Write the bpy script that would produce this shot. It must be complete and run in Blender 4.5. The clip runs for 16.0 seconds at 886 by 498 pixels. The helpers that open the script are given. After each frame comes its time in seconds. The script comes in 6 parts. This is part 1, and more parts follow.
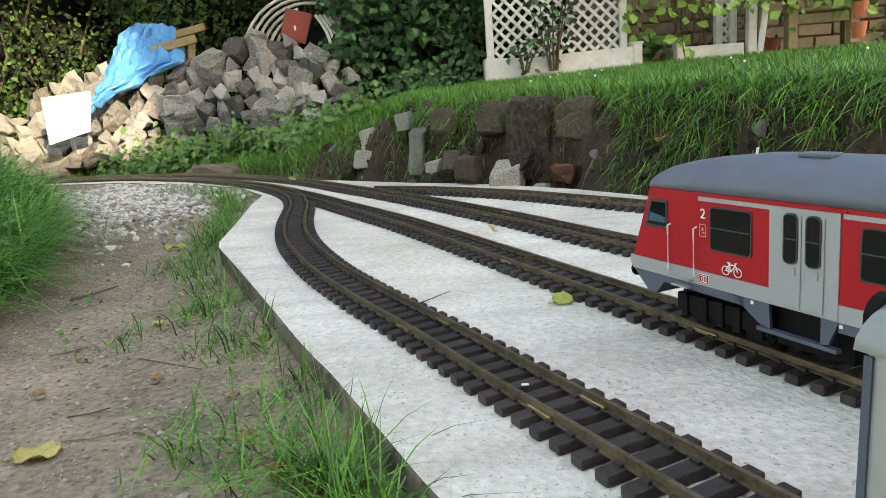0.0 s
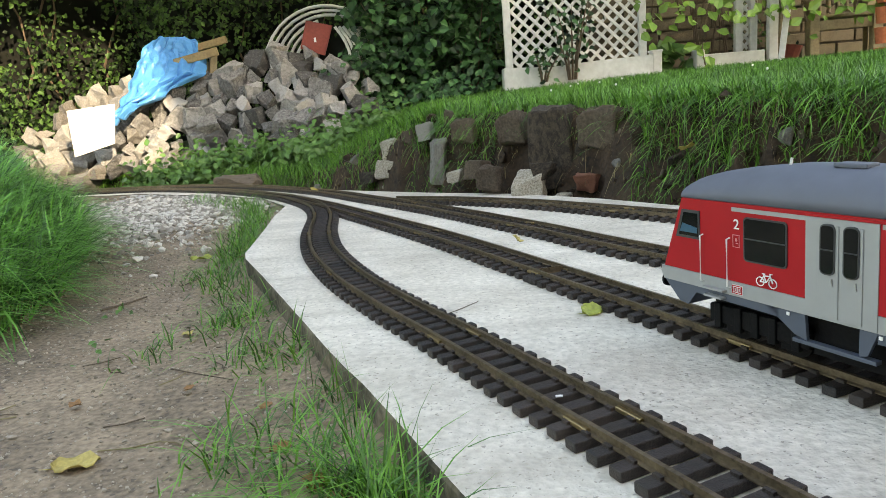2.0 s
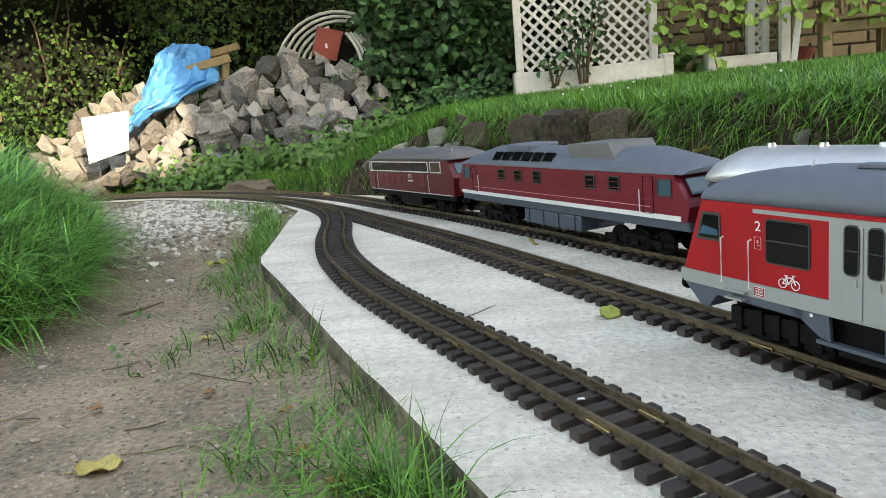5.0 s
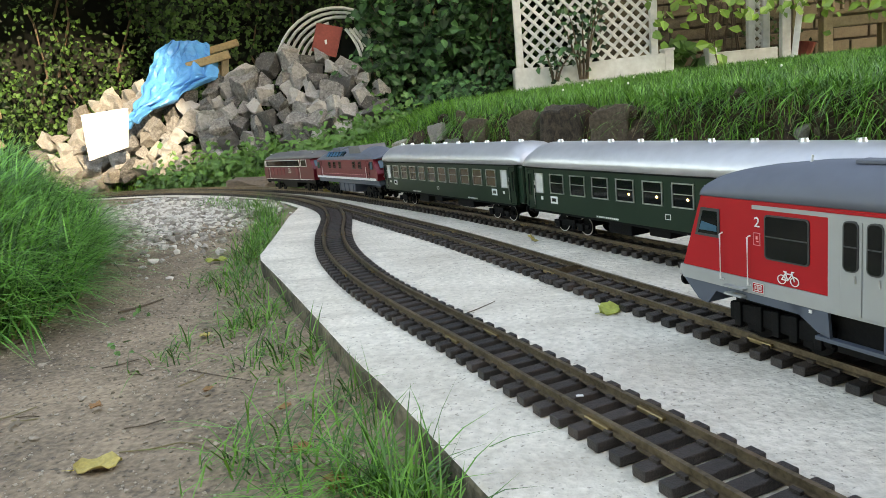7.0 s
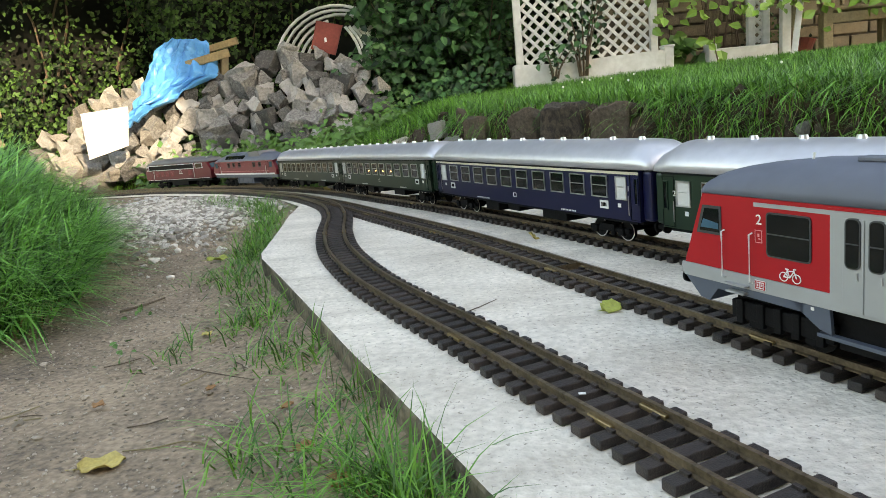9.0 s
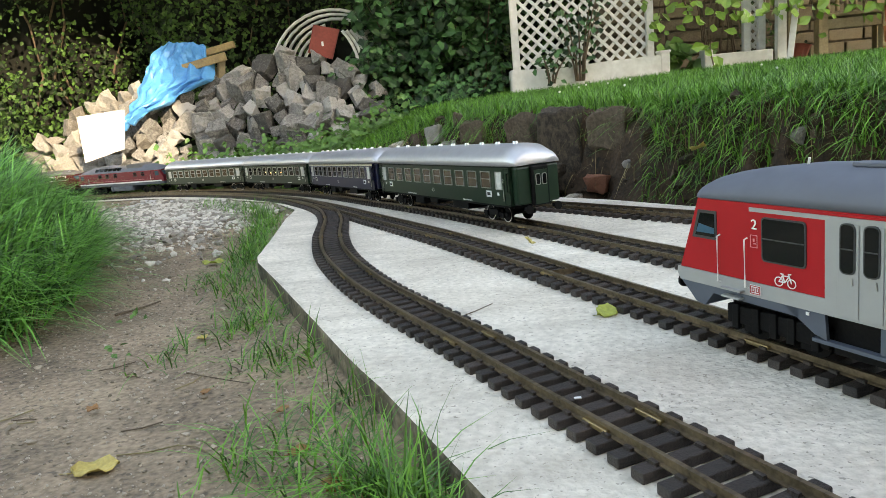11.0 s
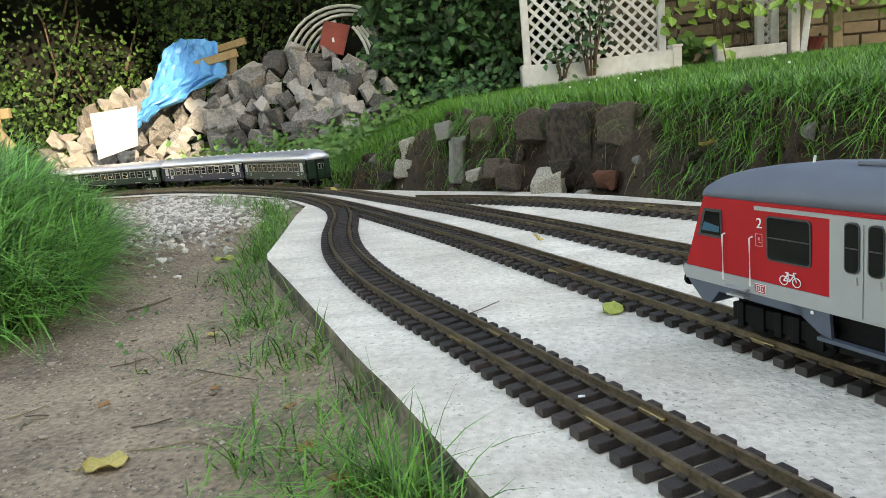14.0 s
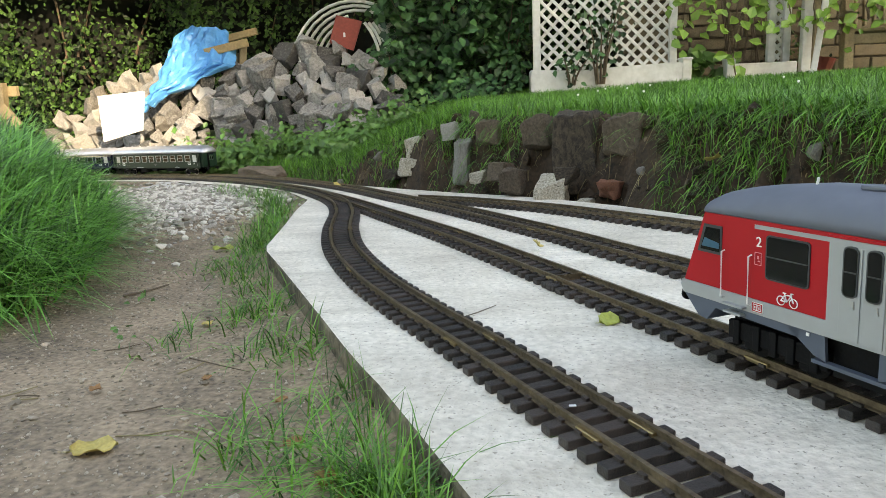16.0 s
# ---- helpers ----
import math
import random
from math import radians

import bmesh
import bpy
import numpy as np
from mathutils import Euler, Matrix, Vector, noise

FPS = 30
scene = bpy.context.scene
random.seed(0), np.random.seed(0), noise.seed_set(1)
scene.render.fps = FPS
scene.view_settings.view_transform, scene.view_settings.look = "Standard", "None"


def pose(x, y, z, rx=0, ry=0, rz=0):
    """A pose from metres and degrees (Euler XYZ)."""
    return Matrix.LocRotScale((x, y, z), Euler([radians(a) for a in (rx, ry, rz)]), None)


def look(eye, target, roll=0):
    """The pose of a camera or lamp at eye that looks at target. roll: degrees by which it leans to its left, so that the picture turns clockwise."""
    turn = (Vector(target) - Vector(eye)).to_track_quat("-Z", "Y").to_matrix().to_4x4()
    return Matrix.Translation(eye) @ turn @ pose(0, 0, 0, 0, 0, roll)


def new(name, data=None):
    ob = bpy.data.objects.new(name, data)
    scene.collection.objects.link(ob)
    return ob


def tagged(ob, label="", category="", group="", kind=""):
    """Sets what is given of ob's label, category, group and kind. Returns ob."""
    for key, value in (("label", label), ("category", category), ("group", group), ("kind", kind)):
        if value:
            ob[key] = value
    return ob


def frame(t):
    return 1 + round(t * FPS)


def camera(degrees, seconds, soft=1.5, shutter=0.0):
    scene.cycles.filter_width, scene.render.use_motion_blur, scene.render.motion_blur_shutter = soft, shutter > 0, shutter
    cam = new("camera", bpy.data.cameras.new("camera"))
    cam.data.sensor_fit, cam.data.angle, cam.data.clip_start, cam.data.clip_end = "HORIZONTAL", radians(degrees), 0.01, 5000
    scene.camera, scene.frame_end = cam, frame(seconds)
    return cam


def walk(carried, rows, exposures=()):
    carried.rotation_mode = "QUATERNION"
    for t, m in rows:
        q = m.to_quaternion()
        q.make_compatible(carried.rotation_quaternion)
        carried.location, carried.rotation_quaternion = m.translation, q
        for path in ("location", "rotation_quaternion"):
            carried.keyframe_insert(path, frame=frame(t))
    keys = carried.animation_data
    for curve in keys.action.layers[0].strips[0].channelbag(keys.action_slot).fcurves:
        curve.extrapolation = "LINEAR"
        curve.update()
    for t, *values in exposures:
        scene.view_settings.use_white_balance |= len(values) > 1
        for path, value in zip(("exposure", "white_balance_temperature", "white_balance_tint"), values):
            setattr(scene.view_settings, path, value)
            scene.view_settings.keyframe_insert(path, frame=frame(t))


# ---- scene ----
cam = camera(63.7, 16.0, soft=0.75)

PATH = [
    (0.0, pose(0.0172, 0.0076, 0.2849, 77.252, 4.217, -0.835)),
    (0.5, pose(0.0051, 0.0065, 0.2868, 77.463, 4.866, -0.061)),
    (1.0, pose(0.0019, 0.0030, 0.2912, 77.593, 5.006, 0.368)),
    (1.5, pose(0.0004, 0.0041, 0.2906, 77.945, 5.027, 0.578)),
    (2.0, pose(0.0019, 0.0039, 0.2899, 78.073, 4.712, 0.498)),
    (2.5, pose(0.0030, 0.0069, 0.2867, 78.120, 4.537, 0.501)),
    (3.0, pose(-0.0018, 0.0060, 0.2873, 78.335, 4.685, 0.726)),
    (3.5, pose(-0.0062, 0.0017, 0.2907, 78.429, 4.857, 0.974)),
    (4.0, pose(-0.0087, 0.0013, 0.2903, 78.526, 5.131, 1.282)),
    (6.5, pose(-0.0073, 0.0036, 0.2890, 78.379, 5.045, 1.191)),
    (7.0, pose(-0.0061, 0.0037, 0.2898, 78.206, 5.270, 1.276)),
    (7.5, pose(-0.0047, 0.0026, 0.2910, 78.179, 5.417, 1.378)),
    (8.0, pose(-0.0052, 0.0028, 0.2909, 78.223, 5.452, 1.329)),
    (8.5, pose(-0.0058, 0.0025, 0.2914, 78.068, 5.507, 1.349)),
    (9.0, pose(-0.0080, 0.0031, 0.2912, 77.999, 5.470, 1.247)),
    (11.5, pose(-0.0073, 0.0032, 0.2907, 78.350, 5.245, 0.987)),
    (12.0, pose(-0.0070, 0.0043, 0.2899, 78.015, 5.378, 1.103)),
    (12.5, pose(-0.0066, 0.0029, 0.2905, 77.664, 5.526, 1.084)),
    (13.0, pose(-0.0013, 0.0068, 0.2883, 77.621, 5.577, 0.904)),
    (13.5, pose(-0.0005, 0.0048, 0.2898, 77.595, 5.831, 1.049)),
    (14.0, pose(-0.0000, -0.0000, 0.2950, 78.000, 5.500, 1.900)),
    (14.5, pose(-0.0061, -0.0020, 0.2978, 78.409, 4.765, 2.354)),
    (15.0, pose(-0.0019, -0.0003, 0.2969, 78.662, 3.900, 2.912)),
    (15.5, pose(0.0007, 0.0006, 0.2970, 78.427, 3.005, 3.153)),
    (16.0, pose(0.0014, 0.0010, 0.2968, 78.062, 2.557, 2.543)),
]
walk(cam, PATH, [(0.0, 2.97, 9700, 12), (16.0, 2.97, 9700, 12)])

# ---- world and light ----
world = bpy.data.worlds.new("sky")
scene.world = world
world.use_nodes = True
wn = world.node_tree
sky = wn.nodes.new("ShaderNodeTexSky")
sky.sky_type, sky.sun_disc = "NISHITA", False
SUN_WAY = Vector((-0.5, 0.8, -0.36)).normalized()
sky.sun_elevation = math.asin(-SUN_WAY.z)
sky.sun_rotation = math.atan2(-SUN_WAY.x, -SUN_WAY.y)
wn.links.new(sky.outputs[0], wn.nodes["Background"].inputs[0])
wn.nodes["Background"].inputs[1].default_value = 0.15
sun = new("sun", bpy.data.lights.new("sun", "SUN"))
sun.data.energy, sun.data.angle, sun.data.color = 1.3, radians(0.5), (1.0, 0.95, 0.86)
sun.matrix_world = look((0, 0, 6), Vector((0, 0, 6)) + SUN_WAY)


# ---- materials ----
def mat(name, color, rough=0.6, var=0.25, scale=20.0, bump=0.0, metal=0.0, second=None, fine=6.0, spec=0.5, coat=0.0, per_object=0.0):
    """Procedural surface: two scales of noise in the colour, fine relief."""
    m = bpy.data.materials.new(name)
    m.use_nodes = True
    nt = m.node_tree
    n, l = nt.nodes, nt.links
    b = n["Principled BSDF"]
    b.inputs["Roughness"].default_value = rough
    b.inputs["Metallic"].default_value = metal
    b.inputs["Specular IOR Level"].default_value = spec
    b.inputs["Coat Weight"].default_value = coat
    tc = n.new("ShaderNodeTexCoord")
    n1, n2 = n.new("ShaderNodeTexNoise"), n.new("ShaderNodeTexNoise")
    n1.inputs["Scale"].default_value, n1.inputs["Detail"].default_value = scale, 4
    n2.inputs["Scale"].default_value, n2.inputs["Detail"].default_value = scale * fine, 3
    l.new(tc.outputs["Object"], n1.inputs["Vector"])
    l.new(tc.outputs["Object"], n2.inputs["Vector"])
    ramp = n.new("ShaderNodeValToRGB")
    dark = second or tuple(c * (1 - var) for c in color)
    lite = tuple(min(1, c * (1 + var * 0.6)) for c in color)
    ramp.color_ramp.elements[0].position, ramp.color_ramp.elements[0].color = 0.3, (*dark, 1)
    ramp.color_ramp.elements[1].position, ramp.color_ramp.elements[1].color = 0.7, (*lite, 1)
    mx = n.new("ShaderNodeMath")
    mx.operation = "MULTIPLY_ADD"
    mx.inputs[1].default_value = 0.5
    half = n.new("ShaderNodeMath")
    half.operation = "MULTIPLY"
    half.inputs[1].default_value = 0.5
    l.new(n1.outputs[0], half.inputs[0])
    l.new(n2.outputs[0], mx.inputs[0])
    l.new(half.outputs[0], mx.inputs[2])
    last = mx.outputs[0]
    if per_object:
        info = n.new("ShaderNodeObjectInfo" if per_object > 0 else "ShaderNodeNewGeometry")
        add = n.new("ShaderNodeMath")
        add.operation = "MULTIPLY_ADD"
        add.inputs[1].default_value = abs(per_object)
        off = n.new("ShaderNodeMath")
        off.operation = "SUBTRACT"
        off.inputs[1].default_value = abs(per_object) / 2
        l.new(info.outputs["Random" if per_object > 0 else "Random Per Island"], add.inputs[0])
        l.new(last, add.inputs[2])
        l.new(add.outputs[0], off.inputs[0])
        last = off.outputs[0]
    l.new(last, ramp.inputs[0])
    l.new(ramp.outputs[0], b.inputs["Base Color"])
    if bump:
        bp = n.new("ShaderNodeBump")
        bp.inputs["Strength"].default_value = min(1.0, bump)
        bp.inputs["Distance"].default_value = 0.004
        l.new(n2.outputs[0], bp.inputs["Height"])
        l.new(bp.outputs[0], b.inputs["Normal"])
    return m


CONCRETE = mat("concrete", (0.78, 0.715, 0.62), 0.85, 0.12, 4, 1.0, second=(0.46, 0.41, 0.34), fine=26)
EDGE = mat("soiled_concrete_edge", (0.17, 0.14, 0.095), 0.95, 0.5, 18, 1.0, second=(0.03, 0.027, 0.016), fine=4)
DIRT = mat("packed_earth", (0.36, 0.265, 0.18), 0.95, 0.35, 7, 1.0, second=(0.075, 0.055, 0.038), fine=16)
SOIL = mat("bank_soil", (0.058, 0.034, 0.018), 0.95, 0.5, 13, 1.0, second=(0.006, 0.004, 0.0025), fine=6)
LAWN = mat("lawn_earth", (0.035, 0.06, 0.018), 0.95, 0.4, 14, 1.0, fine=6)
GRAVEL = mat("gravel_bed", (0.5, 0.48, 0.45), 0.95, 0.3, 60, 1.0, fine=3)
GRAVELSTONE = mat("gravel_stone", (0.5, 0.465, 0.41), 0.85, 0.35, 40, 0.4, second=(0.24, 0.21, 0.175), per_object=-0.7)
PEBBLE = mat("pebble", (0.36, 0.3, 0.235), 0.85, 0.35, 40, 0.4, second=(0.19, 0.15, 0.11), per_object=-0.6)
GRASS = mat("grass_blade", (0.1, 0.27, 0.03), 0.5, 0.4, 3, 0, second=(0.024, 0.1, 0.009), per_object=-0.7)
TUSSOCK = mat("tussock_blade", (0.12, 0.34, 0.06), 0.45, 0.5, 5, 0, second=(0.016, 0.085, 0.009), per_object=-0.8)
STRAW = mat("dry_grass", (0.24, 0.19, 0.09), 0.7, 0.4, 8, 0, per_object=-0.5)
IVY = mat("ivy_leaf", (0.042, 0.095, 0.02), 0.55, 0.5, 2, 0, second=(0.006, 0.017, 0.004), per_object=-0.7, spec=0.25)
SHRUB = mat("shrub_leaf", (0.04, 0.115, 0.038), 0.5, 0.5, 3, 0, second=(0.007, 0.028, 0.009), per_object=-0.6, spec=0.3)
VINE = mat("vine_leaf", (0.14, 0.27, 0.03), 0.5, 0.3, 6, 0, per_object=-0.4)
WEED = mat("weed_leaf", (0.07, 0.175, 0.03), 0.5, 0.3, 6, 0, per_object=-0.4)
TWIG = mat("twig_bark", (0.12, 0.085, 0.055), 0.85, 0.4, 30, 0.5)
ROCK = mat("grey_rock", (0.35, 0.34, 0.322), 0.9, 0.3, 7, 1.0, second=(0.075, 0.072, 0.068), fine=9, per_object=0.5)
TANROCK = mat("tan_rock", (0.3, 0.285, 0.26), 0.9, 0.35, 11, 1.0, second=(0.12, 0.107, 0.09), fine=6, per_object=0.3)
BANKROCK = mat("bank_stone", (0.14, 0.105, 0.075), 0.9, 0.5, 11, 1.0, second=(0.018, 0.013, 0.009), fine=6, per_object=0.3)
PALEROCK = mat("pale_stone", (0.6, 0.55, 0.46), 0.9, 0.5, 16, 1.0, second=(0.1, 0.08, 0.05), fine=4)
REDBRICK = mat("old_red_brick", (0.32, 0.12, 0.07), 0.9, 0.5, 30, 1.0, second=(0.12, 0.06, 0.04))
TARP = mat("blue_tarpaulin", (0.06, 0.3, 0.62), 0.45, 0.15, 8, 0.3)
WHITE = mat("white_plastic", (0.66, 0.67, 0.64), 0.45, 0.12, 6, 0.1, second=(0.48, 0.48, 0.44))
PANEL = mat("white_board", (0.8, 0.77, 0.72), 0.7, 0.1, 8, 0.2)
WOOD = mat("weathered_wood", (0.3, 0.22, 0.11), 0.8, 0.35, 14, 0.5)
PALEWOOD = mat("pale_wood", (0.27, 0.21, 0.12), 0.7, 0.3, 14, 0.5)
RUSTRED = mat("rust_red_paint", (0.27, 0.055, 0.04), 0.7, 0.3, 12, 0.3)
TERRA = mat("orange_terracotta", (0.5, 0.14, 0.06), 0.7, 0.3, 12, 0.3)
BRICK = mat("buff_brick", (0.165, 0.13, 0.082), 0.9, 0.35, 30, 0.8, per_object=0.4)
MORTAR = mat("mortar", (0.1, 0.082, 0.062), 0.95, 0.3, 40, 0.6)
HEDGE_SHADE = mat("hedge_shade", (0.009, 0.01, 0.006), 1.0, 0.5, 3, 0.5)
SUN_BLOCK = mat("sun_block", (0.35, 0.32, 0.28), 0.9, 0.2, 3, 0.4)
SLEEPER = mat("dark_brown_plastic", (0.042, 0.029, 0.024), 0.55, 0.35, 120, 0.5, second=(0.012, 0.0095, 0.0085), fine=5, per_object=0.3)
RAIL = mat("tarnished_brass", (0.2, 0.15, 0.098), 0.42, 0.5, 25, 0.2, 0.65, second=(0.075, 0.056, 0.036), fine=8)
JOINER = mat("bright_brass", (0.34, 0.25, 0.13), 0.45, 0.3, 60, 0.1, 0.9)
RED = mat("red_paint", (0.43, 0.01, 0.016), 0.45, 0.06, 10, 0.03, second=(0.38, 0.009, 0.014), spec=0.22)
LIGHTGREY = mat("light_grey_paint", (0.31, 0.32, 0.315), 0.45, 0.08, 10, 0.03)
SLATE = mat("slate_grey_paint", (0.066, 0.084, 0.115), 0.5, 0.12, 8, 0.05)
ROOFGREY = mat("matt_grey_roof", (0.105, 0.118, 0.15), 0.6, 0.15, 7, 0.08)
BLACK = mat("black_plastic", (0.0045, 0.0045, 0.005), 0.65, 0.4, 40, 0.2, spec=0.12)
RUBBER = mat("window_rubber", (0.03, 0.033, 0.036), 0.5, 0.2, 40)
MAROON = mat("maroon_paint", (0.12, 0.007, 0.014), 0.35, 0.1, 10, 0.03, spec=0.35)
WINE = mat("wine_red_paint", (0.19, 0.01, 0.022), 0.38, 0.1, 10, 0.03, spec=0.35)
LOCOROOF = mat("dull_grey_roof", (0.13, 0.125, 0.125), 0.55, 0.2, 10, 0.1)
GREEN = mat("bottle_green_paint", (0.008, 0.026, 0.014), 0.32, 0.15, 8, 0.03, spec=0.35)
BLUE = mat("deep_blue_paint", (0.004, 0.006, 0.036), 0.32, 0.1, 8, 0.03, spec=0.35)
SILVER = mat("silver_roof_paint", (0.55, 0.54, 0.56), 0.38, 0.12, 9, 0.05, 0.55)
CHROME = mat("bright_metal", (0.65, 0.65, 0.65), 0.28, 0.1, 40, 0, 1.0)
CREAM = mat("cream_paint", (0.65, 0.58, 0.42), 0.45, 0.1, 20)
LETTER = mat("white_lettering", (0.75, 0.75, 0.73), 0.5, 0.05, 20)
SALMON = mat("pale_red_lettering", (0.75, 0.3, 0.3), 0.5, 0.05, 20)
REFLECTBLUE = mat("blue_reflection", (0.015, 0.09, 0.15), 0.4, 0.2, 60)
CURTAIN = mat("pale_blind", (0.6, 0.6, 0.57), 0.6, 0.1, 30)
SEAT = mat("tan_interior", (0.3, 0.21, 0.11), 0.7, 0.4, 30)
YELLOWLEAF = mat("yellow_leaf", (0.5, 0.38, 0.11), 0.6, 0.35, 40, 0.3)
GREENLEAF = mat("yellow_green_leaf", (0.33, 0.36, 0.06), 0.6, 0.35, 40, 0.3)
BROWNLEAF = mat("brown_leaf", (0.3, 0.14, 0.05), 0.7, 0.4, 40, 0.3)
PETAL = mat("white_petal", (0.8, 0.8, 0.76), 0.6, 0.1, 30)


def glass_mat(name, color, rough=0.06):
    m = bpy.data.materials.new(name)
    m.use_nodes = True
    b = m.node_tree.nodes["Principled BSDF"]
    b.inputs["Base Color"].default_value = (*color, 1)
    b.inputs["Roughness"].default_value = rough
    b.inputs["Specular IOR Level"].default_value = 0.35
    return m


GLASS = glass_mat("smoked_window", (0.006, 0.008, 0.008))
TANGLASS = glass_mat("tan_window", (0.075, 0.05, 0.028), 0.1)
# Sky reflection put into the base colour of cab panes.
SKYGLASS = glass_mat("sky_reflection_glass", (0.06, 0.11, 0.14))
LAMPGLOW = bpy.data.materials.new("table_lamp_glow")
LAMPGLOW.use_nodes = True
LAMPGLOW.node_tree.nodes["Principled BSDF"].inputs["Emission Color"].default_value = (1, 0.5, 0.12, 1)
LAMPGLOW.node_tree.nodes["Principled BSDF"].inputs["Emission Strength"].default_value = 2.5


def add_pits(m, scale, dark, amount):
    """Small dark pits and trowel streaks over a finished material."""
    n, l = m.node_tree.nodes, m.node_tree.links
    b = n["Principled BSDF"]
    src = b.inputs["Base Color"].links[0].from_socket
    tc = n.new("ShaderNodeTexCoord")
    v = n.new("ShaderNodeTexNoise")
    v.inputs["Scale"].default_value, v.inputs["Detail"].default_value = scale, 5
    st = n.new("ShaderNodeMapping")
    st.inputs["Rotation"].default_value, st.inputs["Scale"].default_value = (0, 0, 0.5), (1, 3.5, 1)
    w = n.new("ShaderNodeTexNoise")
    w.inputs["Scale"].default_value, w.inputs["Detail"].default_value = 5, 6
    l.new(tc.outputs["Object"], v.inputs["Vector"])
    l.new(tc.outputs["Object"], st.inputs["Vector"])
    l.new(st.outputs[0], w.inputs["Vector"])
    r, r2 = n.new("ShaderNodeValToRGB"), n.new("ShaderNodeValToRGB")
    r.color_ramp.elements[0].position, r.color_ramp.elements[1].position = 0.62, 0.68
    r2.color_ramp.elements[0].position, r2.color_ramp.elements[1].position = 0.45, 0.75
    l.new(v.outputs[0], r.inputs[0])
    l.new(w.outputs[0], r2.inputs[0])
    for ramp, k in ((r, amount), (r2, 0.22)):
        f = n.new("ShaderNodeMath")
        f.operation = "MULTIPLY"
        f.inputs[1].default_value = k
        l.new(ramp.outputs[0], f.inputs[0])
        mix = n.new("ShaderNodeMixRGB")
        mix.inputs[2].default_value = (*dark, 1)
        l.new(f.outputs[0], mix.inputs[0])
        l.new(src, mix.inputs[1])
        src = mix.outputs[0]
    l.new(src, b.inputs["Base Color"])


add_pits(CONCRETE, 190, (0.2, 0.17, 0.14), 0.7)
add_pits(CONCRETE, 38, (0.4, 0.34, 0.26), 0.22)
add_pits(DIRT, 90, (0.07, 0.055, 0.04), 0.7)


# ---- mesh helpers ----
def mesh_of(name, verts, faces, material, smooth=False):
    me = bpy.data.meshes.new(name)
    me.from_pydata(verts if isinstance(verts, list) else verts.tolist(), [], faces)
    me.materials.append(material)
    if smooth:
        me.polygons.foreach_set("use_smooth", [True] * len(me.polygons))
    me.update()
    return me


def obj(name, me, parent=None, at=None, label=""):
    ob = new(name, me)
    if parent:
        ob.parent = parent
    if at is not None:
        ob.matrix_local = at
    if label:
        ob["label"] = label
    return ob


def part(name, bm, material, parent, label="", smooth=False):
    me = bpy.data.meshes.new(name)
    bmesh.ops.recalc_face_normals(bm, faces=bm.faces)
    bm.to_mesh(me)
    bm.free()
    me.materials.append(material)
    if smooth:
        me.polygons.foreach_set("use_smooth", [True] * len(me.polygons))
    return obj(name, me, parent, label=label)


def thing(name, label, category, group="", kind="", at=None):
    ob = new(name)
    if at is not None:
        ob.matrix_basis = at
    return tagged(ob, label, category, group, kind)


def box(bm, c, s, m=None, bevel=0.0):
    r = bmesh.ops.create_cube(bm, size=1, matrix=(m or Matrix()) @ Matrix.Translation(c) @ Matrix.Diagonal((*s, 1)))
    if bevel:
        es = list({e for v in r["verts"] for e in v.link_edges})
        bmesh.ops.bevel(bm, geom=es, offset=bevel, segments=2, affect="EDGES", profile=0.5)
    return bm


def boxpart(name, c, s, material, parent, label="", bevel=0.0, m=None):
    return part(name, box(bmesh.new(), c, s, m, bevel), material, parent, label)


def cyl(bm, a, b, r, r2=None, seg=10):
    a, b = Vector(a), Vector(b)
    d = b - a
    m = Matrix.Translation((a + b) / 2) @ d.to_track_quat("Z", "Y").to_matrix().to_4x4()
    bmesh.ops.create_cone(bm, cap_ends=True, segments=seg, radius1=r, radius2=r if r2 is None else r2, depth=d.length, matrix=m)
    return bm


def tube(bm, pts, r, seg=6):
    rings = []
    for i, p in enumerate(pts):
        p = Vector(p)
        d = (Vector(pts[min(i + 1, len(pts) - 1)]) - Vector(pts[max(i - 1, 0)])).normalized()
        q = d.to_track_quat("Z", "Y")
        rad = r(i / (len(pts) - 1)) if callable(r) else r
        rings.append([bm.verts.new(p + q @ Vector((math.cos(a) * rad, math.sin(a) * rad, 0))) for a in [k * 2 * math.pi / seg for k in range(seg)]])
    for a, b in zip(rings, rings[1:]):
        for k in range(seg):
            bm.faces.new((a[k], a[(k + 1) % seg], b[(k + 1) % seg], b[k]))
    for ring in (rings[0], rings[-1]):
        bm.faces.new(ring)
    return bm


def prism(bm, outline, y0, y1, swap=False):
    """An outline in (x, z) pushed from y0 to y1."""
    a = [bm.verts.new((x, y0, z)) for x, z in outline]
    b = [bm.verts.new((x, y1, z)) for x, z in outline]
    bm.faces.new(a)
    bm.faces.new(b[::-1])
    for i in range(len(a)):
        j = (i + 1) % len(a)
        bm.faces.new((a[i], a[j], b[j], b[i]))
    return bm


def smooth_curve(ctrl, n=16):
    c = [np.array(p, float) for p in ctrl]
    c = [2 * c[0] - c[1]] + c + [2 * c[-1] - c[-2]]
    out = []
    for i in range(1, len(c) - 2):
        a, b, d, e = c[i - 1:i + 3]
        for k in range(n):
            u = k / n
            out.append(0.5 * (2 * b + (d - a) * u + (2 * a - 5 * b + 4 * d - e) * u * u + (3 * b - a - 3 * d + e) * u ** 3))
    return np.array(out + [c[-2]])


